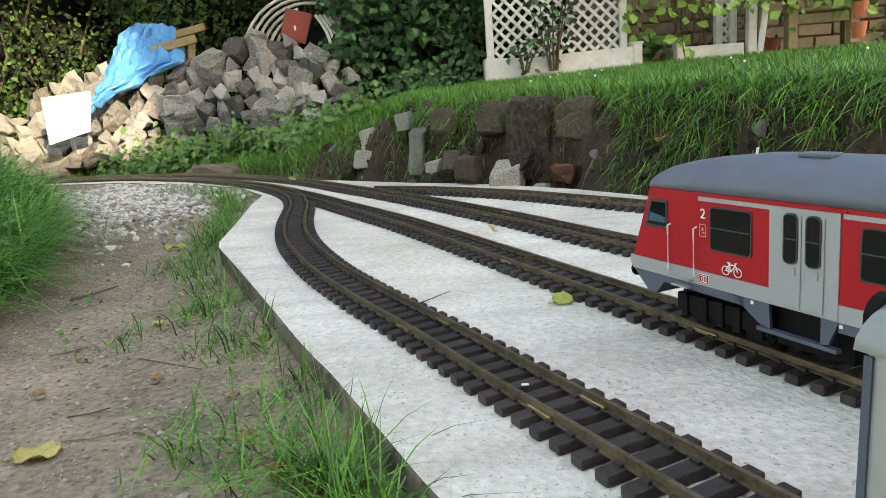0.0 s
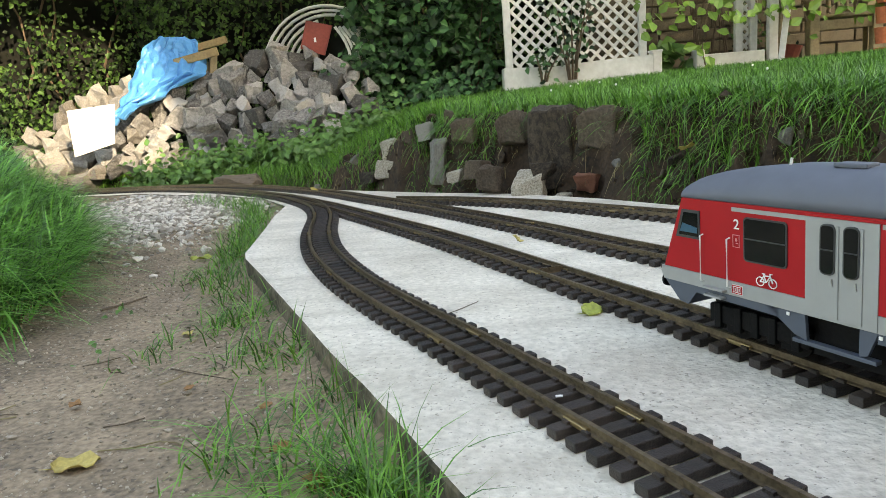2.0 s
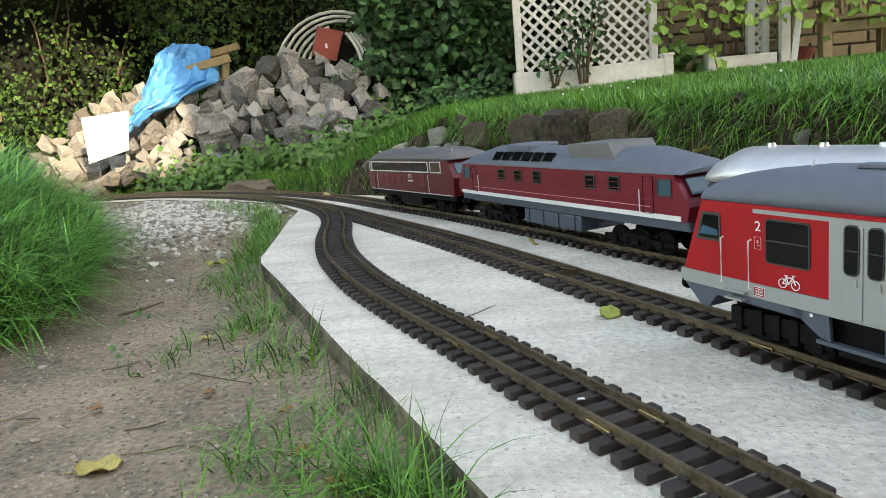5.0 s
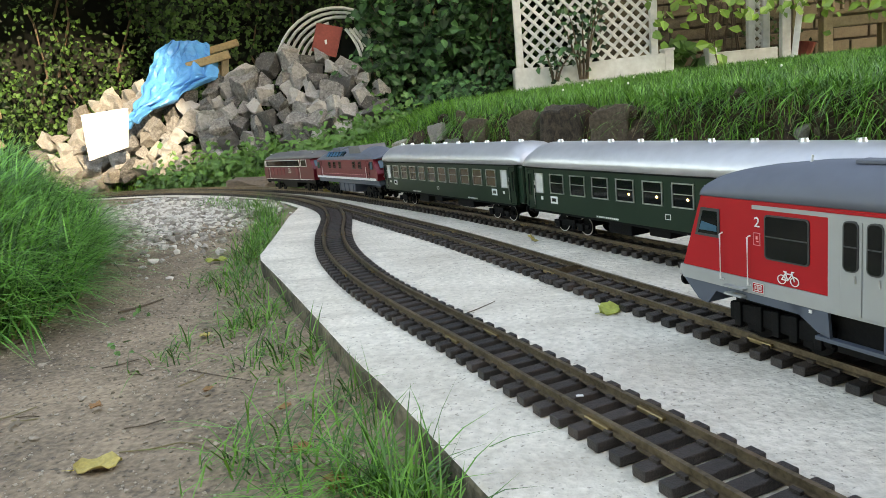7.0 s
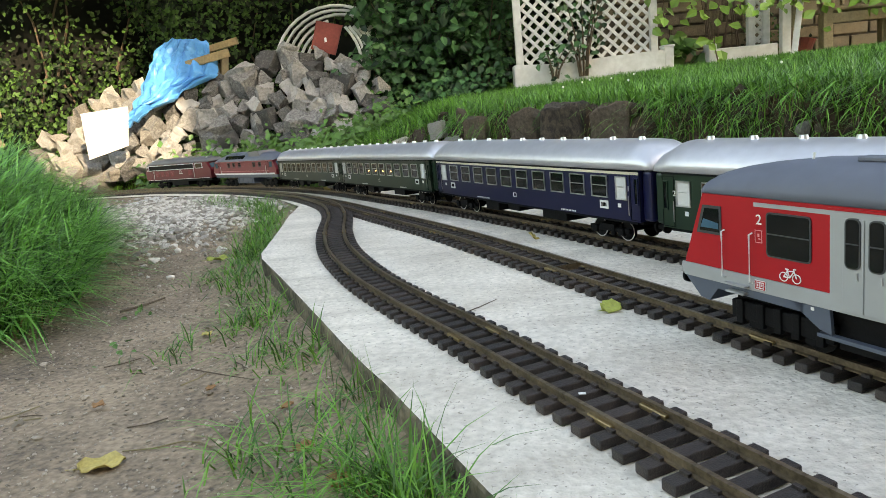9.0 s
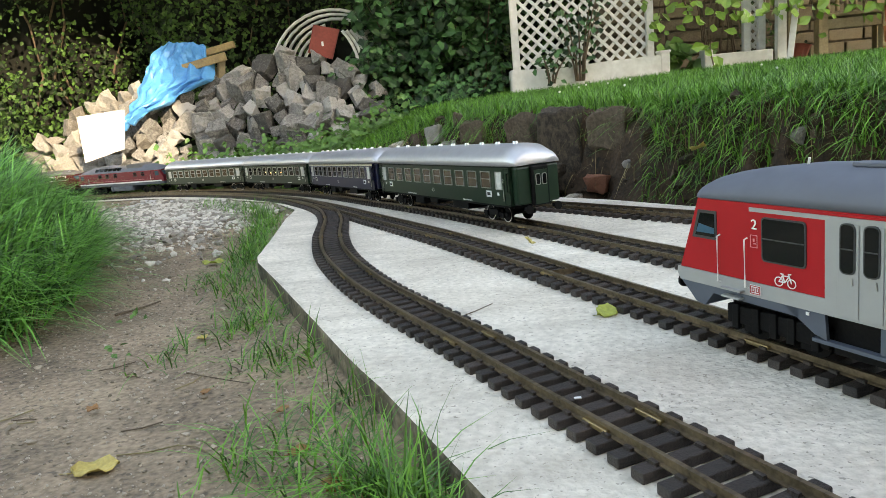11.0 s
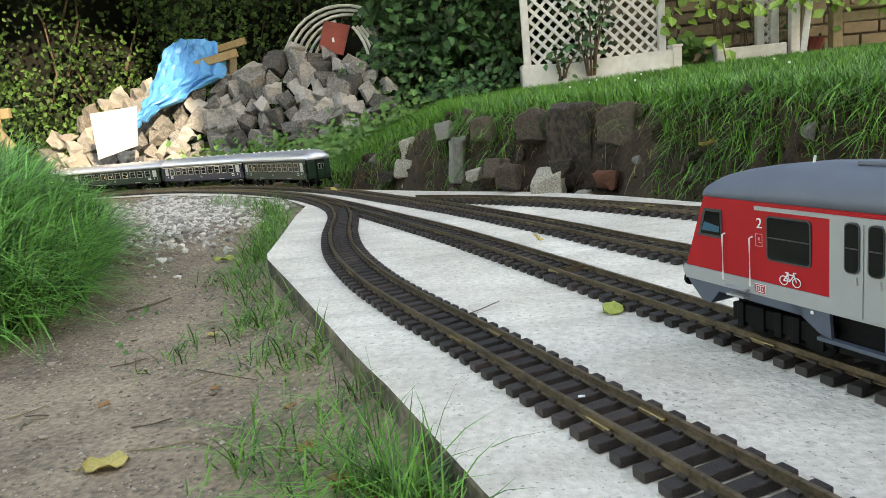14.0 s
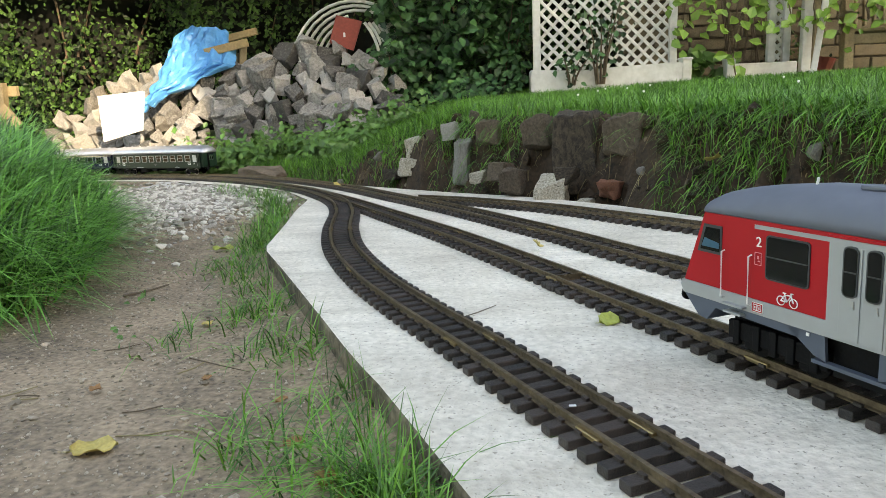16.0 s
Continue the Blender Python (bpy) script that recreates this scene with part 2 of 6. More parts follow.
class Line:
    """A track's centre line, by arc length."""

    def __init__(self, ctrl):
        self.p = np.array([lay(x, y)[:2] for x, y in smooth_curve(ctrl)])
        self.s = np.concatenate([[0], np.cumsum(np.linalg.norm(np.diff(self.p, axis=0), axis=1))])
        self.length = self.s[-1]

    def at(self, s):
        x, y = np.interp(s, self.s, self.p[:, 0]), np.interp(s, self.s, self.p[:, 1])
        return Vector((x, y, slab_height(y)))

    def way(self, s):
        return (self.at(s + 0.02) - self.at(s - 0.02)).normalized()


# ---- plan ----
# The plan is charted on a level sheet; the real ground falls away from the
# start, and lay() sets charted points out on it.
LEVEL, MOST = 0.29, 1.345
CHART_Y = np.array([0, 0.8, 1.6, 2.1, 2.6, 3.1, 3.6, 4.05])
STRETCH = np.array([1, 1.055, 1.1, 1.179, 1.258, 1.3, 1.325, MOST])


def stretch(y):
    return np.interp(y, CHART_Y, STRETCH)


def lay(x, y, z=0.0):
    k = float(stretch(y))
    return x * k, y * k, LEVEL + (z - LEVEL) * k


def laid(p):
    """lay() for an array of charted points."""
    p = np.asarray(p, float)
    k = stretch(p[:, 1])[:, None]
    return (p - (0, 0, LEVEL)) * k + (0, 0, LEVEL)


def slab_z(y):
    q = max(0.0, y - 2.0)
    return -0.025 * q * q / (q + 0.25)


def slab_height(y):
    """The slab's top on the real ground."""
    k = float(np.interp(y, CHART_Y * STRETCH, STRETCH))
    return LEVEL + (slab_z(y / k) - LEVEL) * k


SLAB = [(2.62, -6.3), (1.9, -4.4), (0.55, -0.8), (0.3, -0.2), (0.1, 0.255), (-0.012, 0.492), (-0.142, 0.773), (-0.251, 1.011), (-0.376, 1.294), (-0.445, 1.44), (-0.467, 1.51), (-0.479, 1.628),
        (-0.527, 2.011), (-0.551, 2.261), (-0.706, 2.573), (-0.932, 2.821), (-1.21, 3.061), (-1.457, 3.28), (-2.0, 3.5), (-4.5, 3.6)]
FAR_EDGE = [(5.7, -6.3), (4.6, -4.4), (2.6, -0.8), (1.3, 0.7), (0.514, 1.675), (0.378, 1.866), (0.178, 2.084), (-0.076, 2.297), (-0.215, 2.429), (-0.5, 2.72), (-0.85, 3.14), (-1.17, 3.44), (-1.75, 3.77), (-2.5, 4.0), (-4.5, 4.05)]
TRACK_1 = Line([(0.66, -0.5), (0.48, -0.14), (0.16, 0.48), (0.07, 0.653), (-0.009, 0.81), (-0.10, 0.98), (-0.19, 1.17), (-0.274, 1.406), (-0.325, 1.635), (-0.368, 1.921), (-0.443, 2.165), (-0.605, 2.49)])
TRACK_2 = Line([(1.27, -1.28), (0.237, 0.885), (0.136, 1.10), (-0.053, 1.49), (-0.232, 1.815), (-0.452, 2.215), (-0.628, 2.515), (-0.932, 2.915), (-1.305, 3.267), (-1.6, 3.445), (-2.2, 3.64), (-3.2, 3.74), (-4.5, 3.73)])
TRACK_3 = Line([(4.2, -5.8), (3.18, -3.97), (1.18, -0.375), (0.74, 0.42), (0.307, 1.196), (0.165, 1.47), (-0.034, 1.815), (-0.243, 2.146), (-0.492, 2.562), (-0.807, 2.973), (-1.128, 3.295), (-1.428, 3.488), (-1.712, 3.63), (-2.3, 3.83), (-3.2, 3.92), (-4.5, 3.9), (-7.5, 3.6)])
TRACK_4 = Line([(1.3, 0.45), (0.75, 1.13), (0.44, 1.515), (0.31, 1.675), (0.175, 1.83), (-0.03, 2.005), (-0.2, 2.12)])


def side_distance(poly, x, y):
    """Distance from a polyline, positive to the right of its run."""
    best, sign = np.full(x.shape, 1e9), np.ones(x.shape)
    for (ax, ay), (bx, by) in zip(poly, poly[1:]):
        dx, dy = bx - ax, by - ay
        t = np.clip(((x - ax) * dx + (y - ay) * dy) / (dx * dx + dy * dy), 0, 1)
        d = np.hypot(x - ax - t * dx, y - ay - t * dy)
        c = (x - ax) * dy - (y - ay) * dx
        near = d < best
        sign = np.where(near, np.sign(c), sign)
        best = np.where(near, d, best)
    return best * sign


def step(a, b, v):
    t = np.clip((v - a) / (b - a), 0, 1)
    return t * t * (3 - 2 * t)


MOUND_EDGE = [(-900, 0.3), (-6, 0.6), (-1.3, 0.97), (-0.93, 1.06), (-0.82, 1.2), (-0.87, 1.5), (-1.06, 1.95), (-1.32, 2.35), (-1.65, 2.65), (-2.6, 3.0), (-6, 3.1), (-900, 3.4)]
wob = [(random.uniform(3, 14), random.uniform(3, 14), random.uniform(0, 6.3)) for _ in range(10)]


def rough(x, y, f=1.0):
    return sum(np.sin(x * a * f + c) * np.cos(y * b * f + 1.7 * c) for a, b, c in wob) / 10


def ground_z(x, y):
    x, y = np.asarray(x, float), np.asarray(y, float)
    bank = side_distance(FAR_EDGE, x, y)
    mound = -side_distance(MOUND_EDGE, x, y)
    steep = step(-0.75, 0.05, x)
    slab = -side_distance(SLAB, x, y)
    base = -0.055 + 0.034 * step(1.8, 2.5, y) * (bank < 0) + 0.022 * np.exp(-np.clip(slab, 0, 9) / 0.06) * (bank < 0) - 0.025 * np.clip(y - 2, 0, 2) + 0.006 * rough(x, y) + 0.003 * rough(x, y, 4)
    jag = bank + (0.06 * rough(x, y, 1.5) + 0.06 * rough(x, y, 5) + 0.03 * rough(x, y, 11)) * steep
    low = 0.09 * step(0.02, 0.16, bank) + 0.16 * step(0.1, 1.1, bank)
    high = 0.285 * step(0.03, 0.15, jag) + 0.075 * step(0.2, 2.6, bank)
    rise = low * (1 - steep) + high * steep
    left = 0.16 * step(-0.02, 0.22, mound) + 0.125 * step(0.08, 0.5, mound) + 0.02 * rough(x, y, 1.3) * step(0, 0.2, mound)
    foot = base * (1 - steep) - 0.055 * steep
    return np.where(bank > 0, foot + rise + 0.012 * rough(x, y, 2) + (0.014 * rough(x, y, 7) + 0.02 * rough(x, y, 13)) * step(0.01, 0.04, bank) * step(0.3, 0.16, bank), base + np.where(mound > -0.02, left, 0))


def gz(x, y):
    return float(ground_z(np.array([x]), np.array([y]))[0])


def build_ground():
    def axis(a, b, st, outer):
        mid = list(np.arange(a, b, st))
        return np.array([a - o for o in outer[::-1]] + mid + [b + o for o in outer])
    outer = [0.15, 0.4, 0.9, 2, 5, 12, 30, 80, 250, 900]
    xs, ys = axis(-2.6, 2.2, 0.018, outer), axis(0.2, 4.9, 0.018, outer)
    X, Y = np.meshgrid(xs, ys)
    Zz = ground_z(X, Y)
    nx, ny = len(xs), len(ys)
    verts = np.stack([X.ravel(), Y.ravel(), Zz.ravel()], 1)
    flat = verts
    verts = laid(verts)
    i = (np.arange(ny - 1)[:, None] * nx + np.arange(nx - 1)[None]).ravel()
    me = mesh_of("ground", verts, np.stack([i, i + 1, i + nx + 1, i + nx], 1).tolist(), DIRT, True)
    for m in (SOIL, LAWN, GRAVEL):
        me.materials.append(m)
    cx, cy = flat[i, 0] + 0.009, flat[i, 1] + 0.009
    bank, mound = side_distance(FAR_EDGE, cx, cy), -side_distance(MOUND_EDGE, cx, cy)
    wig = 0.05 * rough(cx, cy, 2)
    gravel = (np.hypot((cx + 1.3) / 0.62, (cy - 2.75) / 0.55) + wig * 3) < 1
    index = np.where(bank > 0, np.where((bank + wig < 0.2) | ((cx < -0.2) & (bank + wig * 3 < 0.3)), 1, 2), np.where(mound + wig > 0.1, 2, np.where(gravel, 3, 0)))
    me.polygons.foreach_set("material_index", index.astype(np.int32))
    tagged(obj("ground", me), "bare trodden earth with gravel, lawn and a soil bank", "ground", kind="structure")


def build_slab():
    bm = bmesh.new()
    outline = SLAB + FAR_EDGE[::-1]
    vs = [bm.verts.new((x, y, 0)) for x, y in outline]
    bm.faces.new(vs)
    for y in np.arange(-0.6, 4.1, 0.12):
        bmesh.ops.bisect_plane(bm, geom=bm.verts[:] + bm.edges[:] + bm.faces[:], plane_co=(0, y, 0), plane_no=(0, 1, 0))
    r = bmesh.ops.extrude_face_region(bm, geom=bm.faces[:])
    for v in [g for g in r["geom"] if isinstance(g, bmesh.types.BMVert)]:
        v.co.z = 1
    for v in bm.verts:
        top = v.co.z > 0.5
        v.co.z = slab_z(v.co.y) + (0.0 if top else -0.12)
        v.co.x += 0.004 * noise.noise(Vector((v.co.x * 9, v.co.y * 9, 0)))
        v.co = lay(*v.co)
    bmesh.ops.recalc_face_normals(bm, faces=bm.faces)
    es = [e for e in bm.edges if len(e.link_faces) == 2 and all(v.co.z > slab_height(v.co.y) - 0.01 for v in e.verts) and e.calc_face_angle(0) > 1.0]
    bmesh.ops.bevel(bm, geom=es, offset=0.006, segments=2, affect="EDGES", profile=0.5)
    bm.normal_update()
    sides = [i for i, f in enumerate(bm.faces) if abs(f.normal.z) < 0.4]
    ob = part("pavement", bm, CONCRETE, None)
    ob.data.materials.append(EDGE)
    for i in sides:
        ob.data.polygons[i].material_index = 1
    tagged(ob, "pale cast concrete slab with a rough worn edge", "concrete slab", kind="structure")


# ---- railway track ----
RAIL_PROFILE = [(-0.0045, 0.0), (0.0045, 0.0), (0.0045, 0.0014), (0.001, 0.002), (0.001, 0.0065), (0.0022, 0.007), (0.0022, 0.009), (-0.0022, 0.009), (-0.0022, 0.007), (-0.001, 0.0065), (-0.001, 0.002), (-0.0045, 0.0014)]
bm0 = box(bmesh.new(), (0, 0, 0.005), (0.0155, 0.095, 0.01), None, 0.0016)
for sy in (-1, 1):
    box(bm0, (0.0, sy * 0.0305, 0.0115), (0.009, 0.004, 0.003))
    box(bm0, (0.0, sy * 0.0175, 0.0115), (0.009, 0.004, 0.003))
SLEEPER_MESH = bpy.data.meshes.new("sleeper")
bm0.to_mesh(SLEEPER_MESH)
bm0.free()
SLEEPER_MESH.materials.append(SLEEPER)


def build_track(line, a, b, label, joints=(), pitch=0.0292, joined=False):
    tr = thing("railway_track", label, "track", "model railway tracks")
    for side in (-1, 1):
        bm, last = bmesh.new(), None
        for s in np.arange(a, b, 0.03):
            p, w = line.at(s), line.way(s)
            n = Vector((-w.y, w.x, 0)).normalized()
            ring = [bm.verts.new(p + n * (side * 0.0246 + u) + Vector((0, 0, 0.0102 + v))) for u, v in RAIL_PROFILE]
            if last:
                for k in range(12):
                    bm.faces.new((last[k], last[(k + 1) % 12], ring[(k + 1) % 12], ring[k]))
            else:
                bm.faces.new(ring)
            last = ring
        bm.faces.new(last[::-1])
        rail = part("rail", bm, RAIL, tr, "tarnished brass rail")
        for s in joints:
            p, w = line.at(s + side * 0.006), line.way(s)
            m = Matrix.Translation(p) @ Matrix.Rotation(math.atan2(w.y, w.x), 4, "Z")
            boxpart("rail_joiner", (0, side * 0.0246, 0.0125), (0.034, 0.0105, 0.005), JOINER, rail, "bright brass rail joiner", 0.001, m)
    if joined:
        bm = bmesh.new()
        for s in np.arange(a + 0.01, b, pitch):
            p, w = line.at(s), line.way(s)
            box(bm, (0, 0, 0.0055), (0.0155, 0.095, 0.01), Matrix.Translation(p) @ Matrix.Rotation(math.atan2(w.y, w.x), 4, "Z"))
        tagged(part("sleepers", bm, SLEEPER, tr), kind="stuff")
        return tr
    for s in np.arange(a + 0.01, b, pitch):
        p, w = line.at(s), line.way(s)
        obj("sleeper", SLEEPER_MESH, tr, Matrix.Translation(p + Vector((0, 0, 0.0005))) @ Matrix.Rotation(math.atan2(w.y, w.x) + random.uniform(-0.02, 0.02), 4, "Z"))
    return tr


# ---- rolling stock ----
def ring_frame(bm, x0, x1, z0, z1, y, w, d):
    """A flat frame standing on a side wall at y, d deep."""
    yc = y + d / 2 * (1 if y > 0 else -1)
    dd = abs(d)
    box(bm, ((x0 + x1) / 2, yc, z1 - w / 2), (x1 - x0, dd, w))
    box(bm, ((x0 + x1) / 2, yc, z0 + w / 2), (x1 - x0, dd, w))
    box(bm, (x0 + w / 2, yc, (z0 + z1) / 2), (w, dd, z1 - z0 - 2 * w))
    box(bm, (x1 - w / 2, yc, (z0 + z1) / 2), (w, dd, z1 - z0 - 2 * w))
    return bm


def window_unit(parent, x0, x1, z0, z1, y, glass, frame_mat, bar=True, w=0.0018, label=""):
    """A glazed window on a side wall, with frame and cross bar."""
    s = 1 if y > 0 else -1
    bm = ring_frame(bmesh.new(), x0, x1, z0, z1, y - s * 0.0004, w, 0.0018)
    if bar:
        box(bm, ((x0 + x1) / 2, y + s * 0.0003, z0 + (z1 - z0) * 0.55), (x1 - x0 - 2 * w, 0.0012, 0.0012))
    win = part("window", bm, frame_mat, parent, label)
    boxpart("pane", ((x0 + x1) / 2, y - s * 0.0002, (z0 + z1) / 2), (x1 - x0 - 2 * w, 0.0007, z1 - z0 - 2 * w), glass, win, "dark glass pane")
    return win


def rounded_outline(x0, x1, z0, z1, r):
    """A rectangle in (x, z) with rounded corners."""
    pts = []
    for cx, cz, a0 in ((x1 - r, z1 - r, 0), (x0 + r, z1 - r, 90), (x0 + r, z0 + r, 180), (x1 - r, z0 + r, 270)):
        pts += [(cx + r * math.cos(radians(a0 + q * 22.5)), cz + r * math.sin(radians(a0 + q * 22.5))) for q in range(5)]
    return pts


def rounded_window(parent, x0, x1, z0, z1, y, r, w=0.0016, bar=0.52, name="window"):
    """A window with rounded corners in a rubber seal, with a cross bar."""
    s = 1 if y > 0 else -1
    win = part(name, prism(bmesh.new(), rounded_outline(x0, x1, z0, z1, r), y - s * 0.001, y + s * 0.0009), RUBBER, parent, "window in a dark rubber seal")
    part("pane", prism(bmesh.new(), rounded_outline(x0 + w, x1 - w, z0 + w, z1 - w, r * 0.75), y - s * 0.0005, y + s * 0.0013), GLASS, win, "dark glass pane")
    boxpart("bar", ((x0 + x1) / 2, y + s * 0.0014, z0 + (z1 - z0) * bar), (x1 - x0 - 2 * w, 0.0008, 0.0011), RUBBER, win)
    return win


def rounded_section(w, z0, z1, ztop, n=10, power=2.3):
    """Half outlines of body (z0 to z1) and of an arched roof up to ztop."""
    roof = []
    for k in range(n + 1):
        a = math.pi * k / n
        c, s = math.cos(a), math.sin(a)
        roof.append((w * math.copysign(abs(c) ** (2 / power), c), z1 + (ztop - z1) * abs(s) ** (2 / power)))
    return roof


def loft(bm, sections):
    """Joins rings of (x, [(y, z)...]); all alike in number; closed ends."""
    rings = [[bm.verts.new((x, y, z)) for y, z in sec] for x, sec in sections]
    n = len(rings[0])
    for a, b in zip(rings, rings[1:]):
        for k in range(n):
            bm.faces.new((a[k], a[(k + 1) % n], b[(k + 1) % n], b[k]))
    bm.faces.new(rings[0])
    bm.faces.new(rings[-1][::-1])
    return bm


def bogie(parent, x, wheels, length, rim, big=0.0165):
    bm = bmesh.new()
    for s in (-1, 1):
        box(bm, (x, s * 0.034, 0.018), (length, 0.006, 0.008), None, 0.0015)
        for w in wheels:
            box(bm, (x + w, s * 0.038, 0.016), (0.012, 0.006, 0.012), None, 0.0015)
        box(bm, (x, s * 0.037, 0.024), (length * 0.35, 0.007, 0.006))
        for w in wheels[:-1]:
            cyl(bm, (x + w + 0.02, s * 0.036, 0.01), (x + w + 0.02, s * 0.036, 0.026), 0.004, seg=8)
    box(bm, (x, 0, 0.022), (length * 0.5, 0.06, 0.01))
    b = part("bogie", bm, BLACK, parent, "black bogie frame")
    for w in wheels:
        bm = bmesh.new()
        for s in (-1, 1):
            cyl(bm, (x + w, s * 0.0215, big), (x + w, s * 0.0265, big), big, seg=20)
        cyl(bm, (x + w, -0.03, big), (x + w, 0.03, big), 0.003, seg=8)
        wh = part("wheelset", bm, BLACK, b)
        for s in (-1, 1):
            bm = bmesh.new()
            for k in range(24):
                a0, a1 = k * math.pi / 12, (k + 1) * math.pi / 12
                q = [bm.verts.new((x + w + r * math.cos(a), s * 0.0268, big + r * math.sin(a))) for r, a in ((big, a0), (big, a1), (big - 0.002, a1), (big - 0.002, a0))]
                bm.faces.new(q)
            part("wheel_rim", bm, rim, wh, "bright wheel rim")


def buffers(parent, x, z, way):
    for s in (-1, 1):
        bm = cyl(bmesh.new(), (x, s * 0.034, z), (x + way * 0.012, s * 0.034, z), 0.004, seg=10)
        cyl(bm, (x + way * 0.012, s * 0.034, z), (x + way * 0.015, s * 0.034, z), 0.0085, seg=14)
        part("buffer", bm, BLACK, parent, "black buffer")


def bars(parent, name, x, z, y, w, h, n, material, label):
    """A plate's plain bars of lettering."""
    bm = bmesh.new()
    for k in range(n):
        box(bm, (x + (k - (n - 1) / 2) * w / n, y, z), (w / n * 0.6, 0.0006, h))
    return part(name, bm, material, parent, label)


def text_part(parent, name, body, size, x, z, y, material, label):
    cu = bpy.data.curves.new(name, "FONT")
    cu.body, cu.size, cu.extrude, cu.align_x, cu.align_y = body, size, 0.0003, "CENTER", "CENTER"
    tmp = new(name, cu)
    me = bpy.data.meshes.new_from_object(tmp.evaluated_get(bpy.context.evaluated_depsgraph_get()))
    bpy.data.objects.remove(tmp)
    me.materials.clear()
    me.materials.append(material)
    return obj(name, me, parent, pose(x, y, z, 90, 0, 180 if y > 0 else 0), label)


def coach(paint, label, stripe=None, first="2", lamps=False, tan=True):
    c = thing("passenger_coach", label, "model train coach", "coaches of the passing train")
    L, W = 0.345, 0.056
    z0, z1, zt = 0.041, 0.1185, 0.16
    bm = bmesh.new()
    box(bm, (0, 0, (z0 + z1) / 2), (2 * L - 0.04, 2 * W, z1 - z0))
    part("body", bm, paint, c)
    for s in (-1, 1):
        boxpart("vestibule", (s * (L - 0.011), 0, (z0 + z1) / 2), (0.018, 2 * W - 0.012, z1 - z0 - 0.003), paint, c, "", 0.004)
        bm = box(bmesh.new(), (s * (L + 0.001), 0, 0.078), (0.01, 0.04, 0.078), None, 0.003)
        gang = part("gangway", bm, BLACK, c, "black rubber gangway")
        boxpart("end_door", (s * (L + 0.0065), 0, 0.075), (0.0012, 0.03, 0.066), paint, gang, "painted end door")
        for d in (-0.0075, 0.0075):
            part("end_window", prism(bmesh.new(), rounded_outline(d - 0.0055, d + 0.0055, 0.079, 0.101, 0.003), 0, 0.0012), CHROME, gang).matrix_local = pose(s * (L + 0.007), 0, 0, 0, 0, -90 * s)
            part("end_pane", prism(bmesh.new(), rounded_outline(d - 0.0042, d + 0.0042, 0.0803, 0.0997, 0.0022), 0, 0.0016), GLASS, gang).matrix_local = pose(s * (L + 0.007), 0, 0, 0, 0, -90 * s)
        buffers(c, s * (L - 0.004), 0.034, s)
    arc = rounded_section(W + 0.001, z1 + 0.0005, z1 + 0.0005, zt, 14)
    def scaled(k, dz):
        return [(y * k, z1 + (z - z1) * dz + 0.0005) for y, z in arc]
    bm = loft(bmesh.new(), [(-L, scaled(0.9, 0.45)), (-L + 0.008, scaled(0.96, 0.68)), (-L + 0.03, scaled(1, 0.96)), (-L + 0.05, arc), (L - 0.05, arc), (L - 0.03, scaled(1, 0.96)), (L - 0.008, scaled(0.96, 0.68)), (L, scaled(0.9, 0.45))])
    part("roof", bm, SILVER, c, "silver painted arched roof", True)
    for s in (-1, 1):
        boxpart("gutter", (0, s * (W + 0.0006), z1 - 0.001), (2 * L - 0.04, 0.0014, 0.002), BLACK, c)
    if stripe:
        for s in (-1, 1):
            boxpart("stripe", (0, s * (W + 0.0003), z1 - 0.0045), (2 * L - 0.04, 0.0012, 0.004), stripe, c, "cream stripe under the roof")
    for k in range(10):
        x = -L + 0.06 + k * (2 * L - 0.12) / 9
        bm = cyl(bmesh.new(), (x, 0.006, zt - 0.001), (x, 0.006, zt + 0.004), 0.006, 0.0045, 10)
        part("roof_vent", bm, CHROME, c, "round silver roof ventilator")
    for s in (-1, 1):
        y = s * (W + 0.0002)
        for k in range(10):
            xc = (k - 4.5) * 0.0535
            w = window_unit(c, xc - 0.0185, xc + 0.0185, 0.0735, 0.1085, y, TANGLASS if tan else GLASS, CHROME)
            if lamps and k in (3, 4, 5, 6):
                bm = bmesh.new()
                bmesh.ops.create_icosphere(bm, subdivisions=1, radius=0.002, matrix=Matrix.Translation((xc - 0.008, y + s * 0.0005, 0.086)) @ Matrix.Diagonal((1, 0.3, 1.1, 1)))
                part("table_lamp", bm, LAMPGLOW, w, "glowing orange table lamp")
        for e in (-1, 1):
            xw = e * 0.289
            window_unit(c, xw - 0.012, xw + 0.012, 0.0725, 0.1085, y, CURTAIN, CHROME, True, label="window with pale blind")
            window_unit(c, e * 0.3195 - 0.0045, e * 0.3195 + 0.0045, 0.0665, 0.1075, y, GLASS, paint, False)
            bm = ring_frame(bmesh.new(), e * 0.316 - 0.0115, e * 0.316 + 0.0085, 0.043, 0.114, y, 0.0007, 0.0007)
            part("door", bm, BLACK, c, "narrow end door outline")
            bm = cyl(bmesh.new(), (e * 0.3045, y + s * 0.0015, 0.05), (e * 0.3045, y + s * 0.0015, 0.08), 0.0007, seg=6)
            part("handrail", bm, CHROME, c, "chrome handrail")
            boxpart("sign", (e * 0.25, y + s * 0.0004, 0.0625), (0.019, 0.0008, 0.013), LETTER, c, "white destination board")
            bars(c, "lettering", e * 0.25, 0.0625, y + s * 0.0011, 0.012, 0.006, 4, BLACK, "unreadable dark lettering")
            boxpart("plate", (e * 0.284, y + s * 0.0004, 0.0635), (0.006, 0.0008, 0.006), LETTER, c, "small white plate")
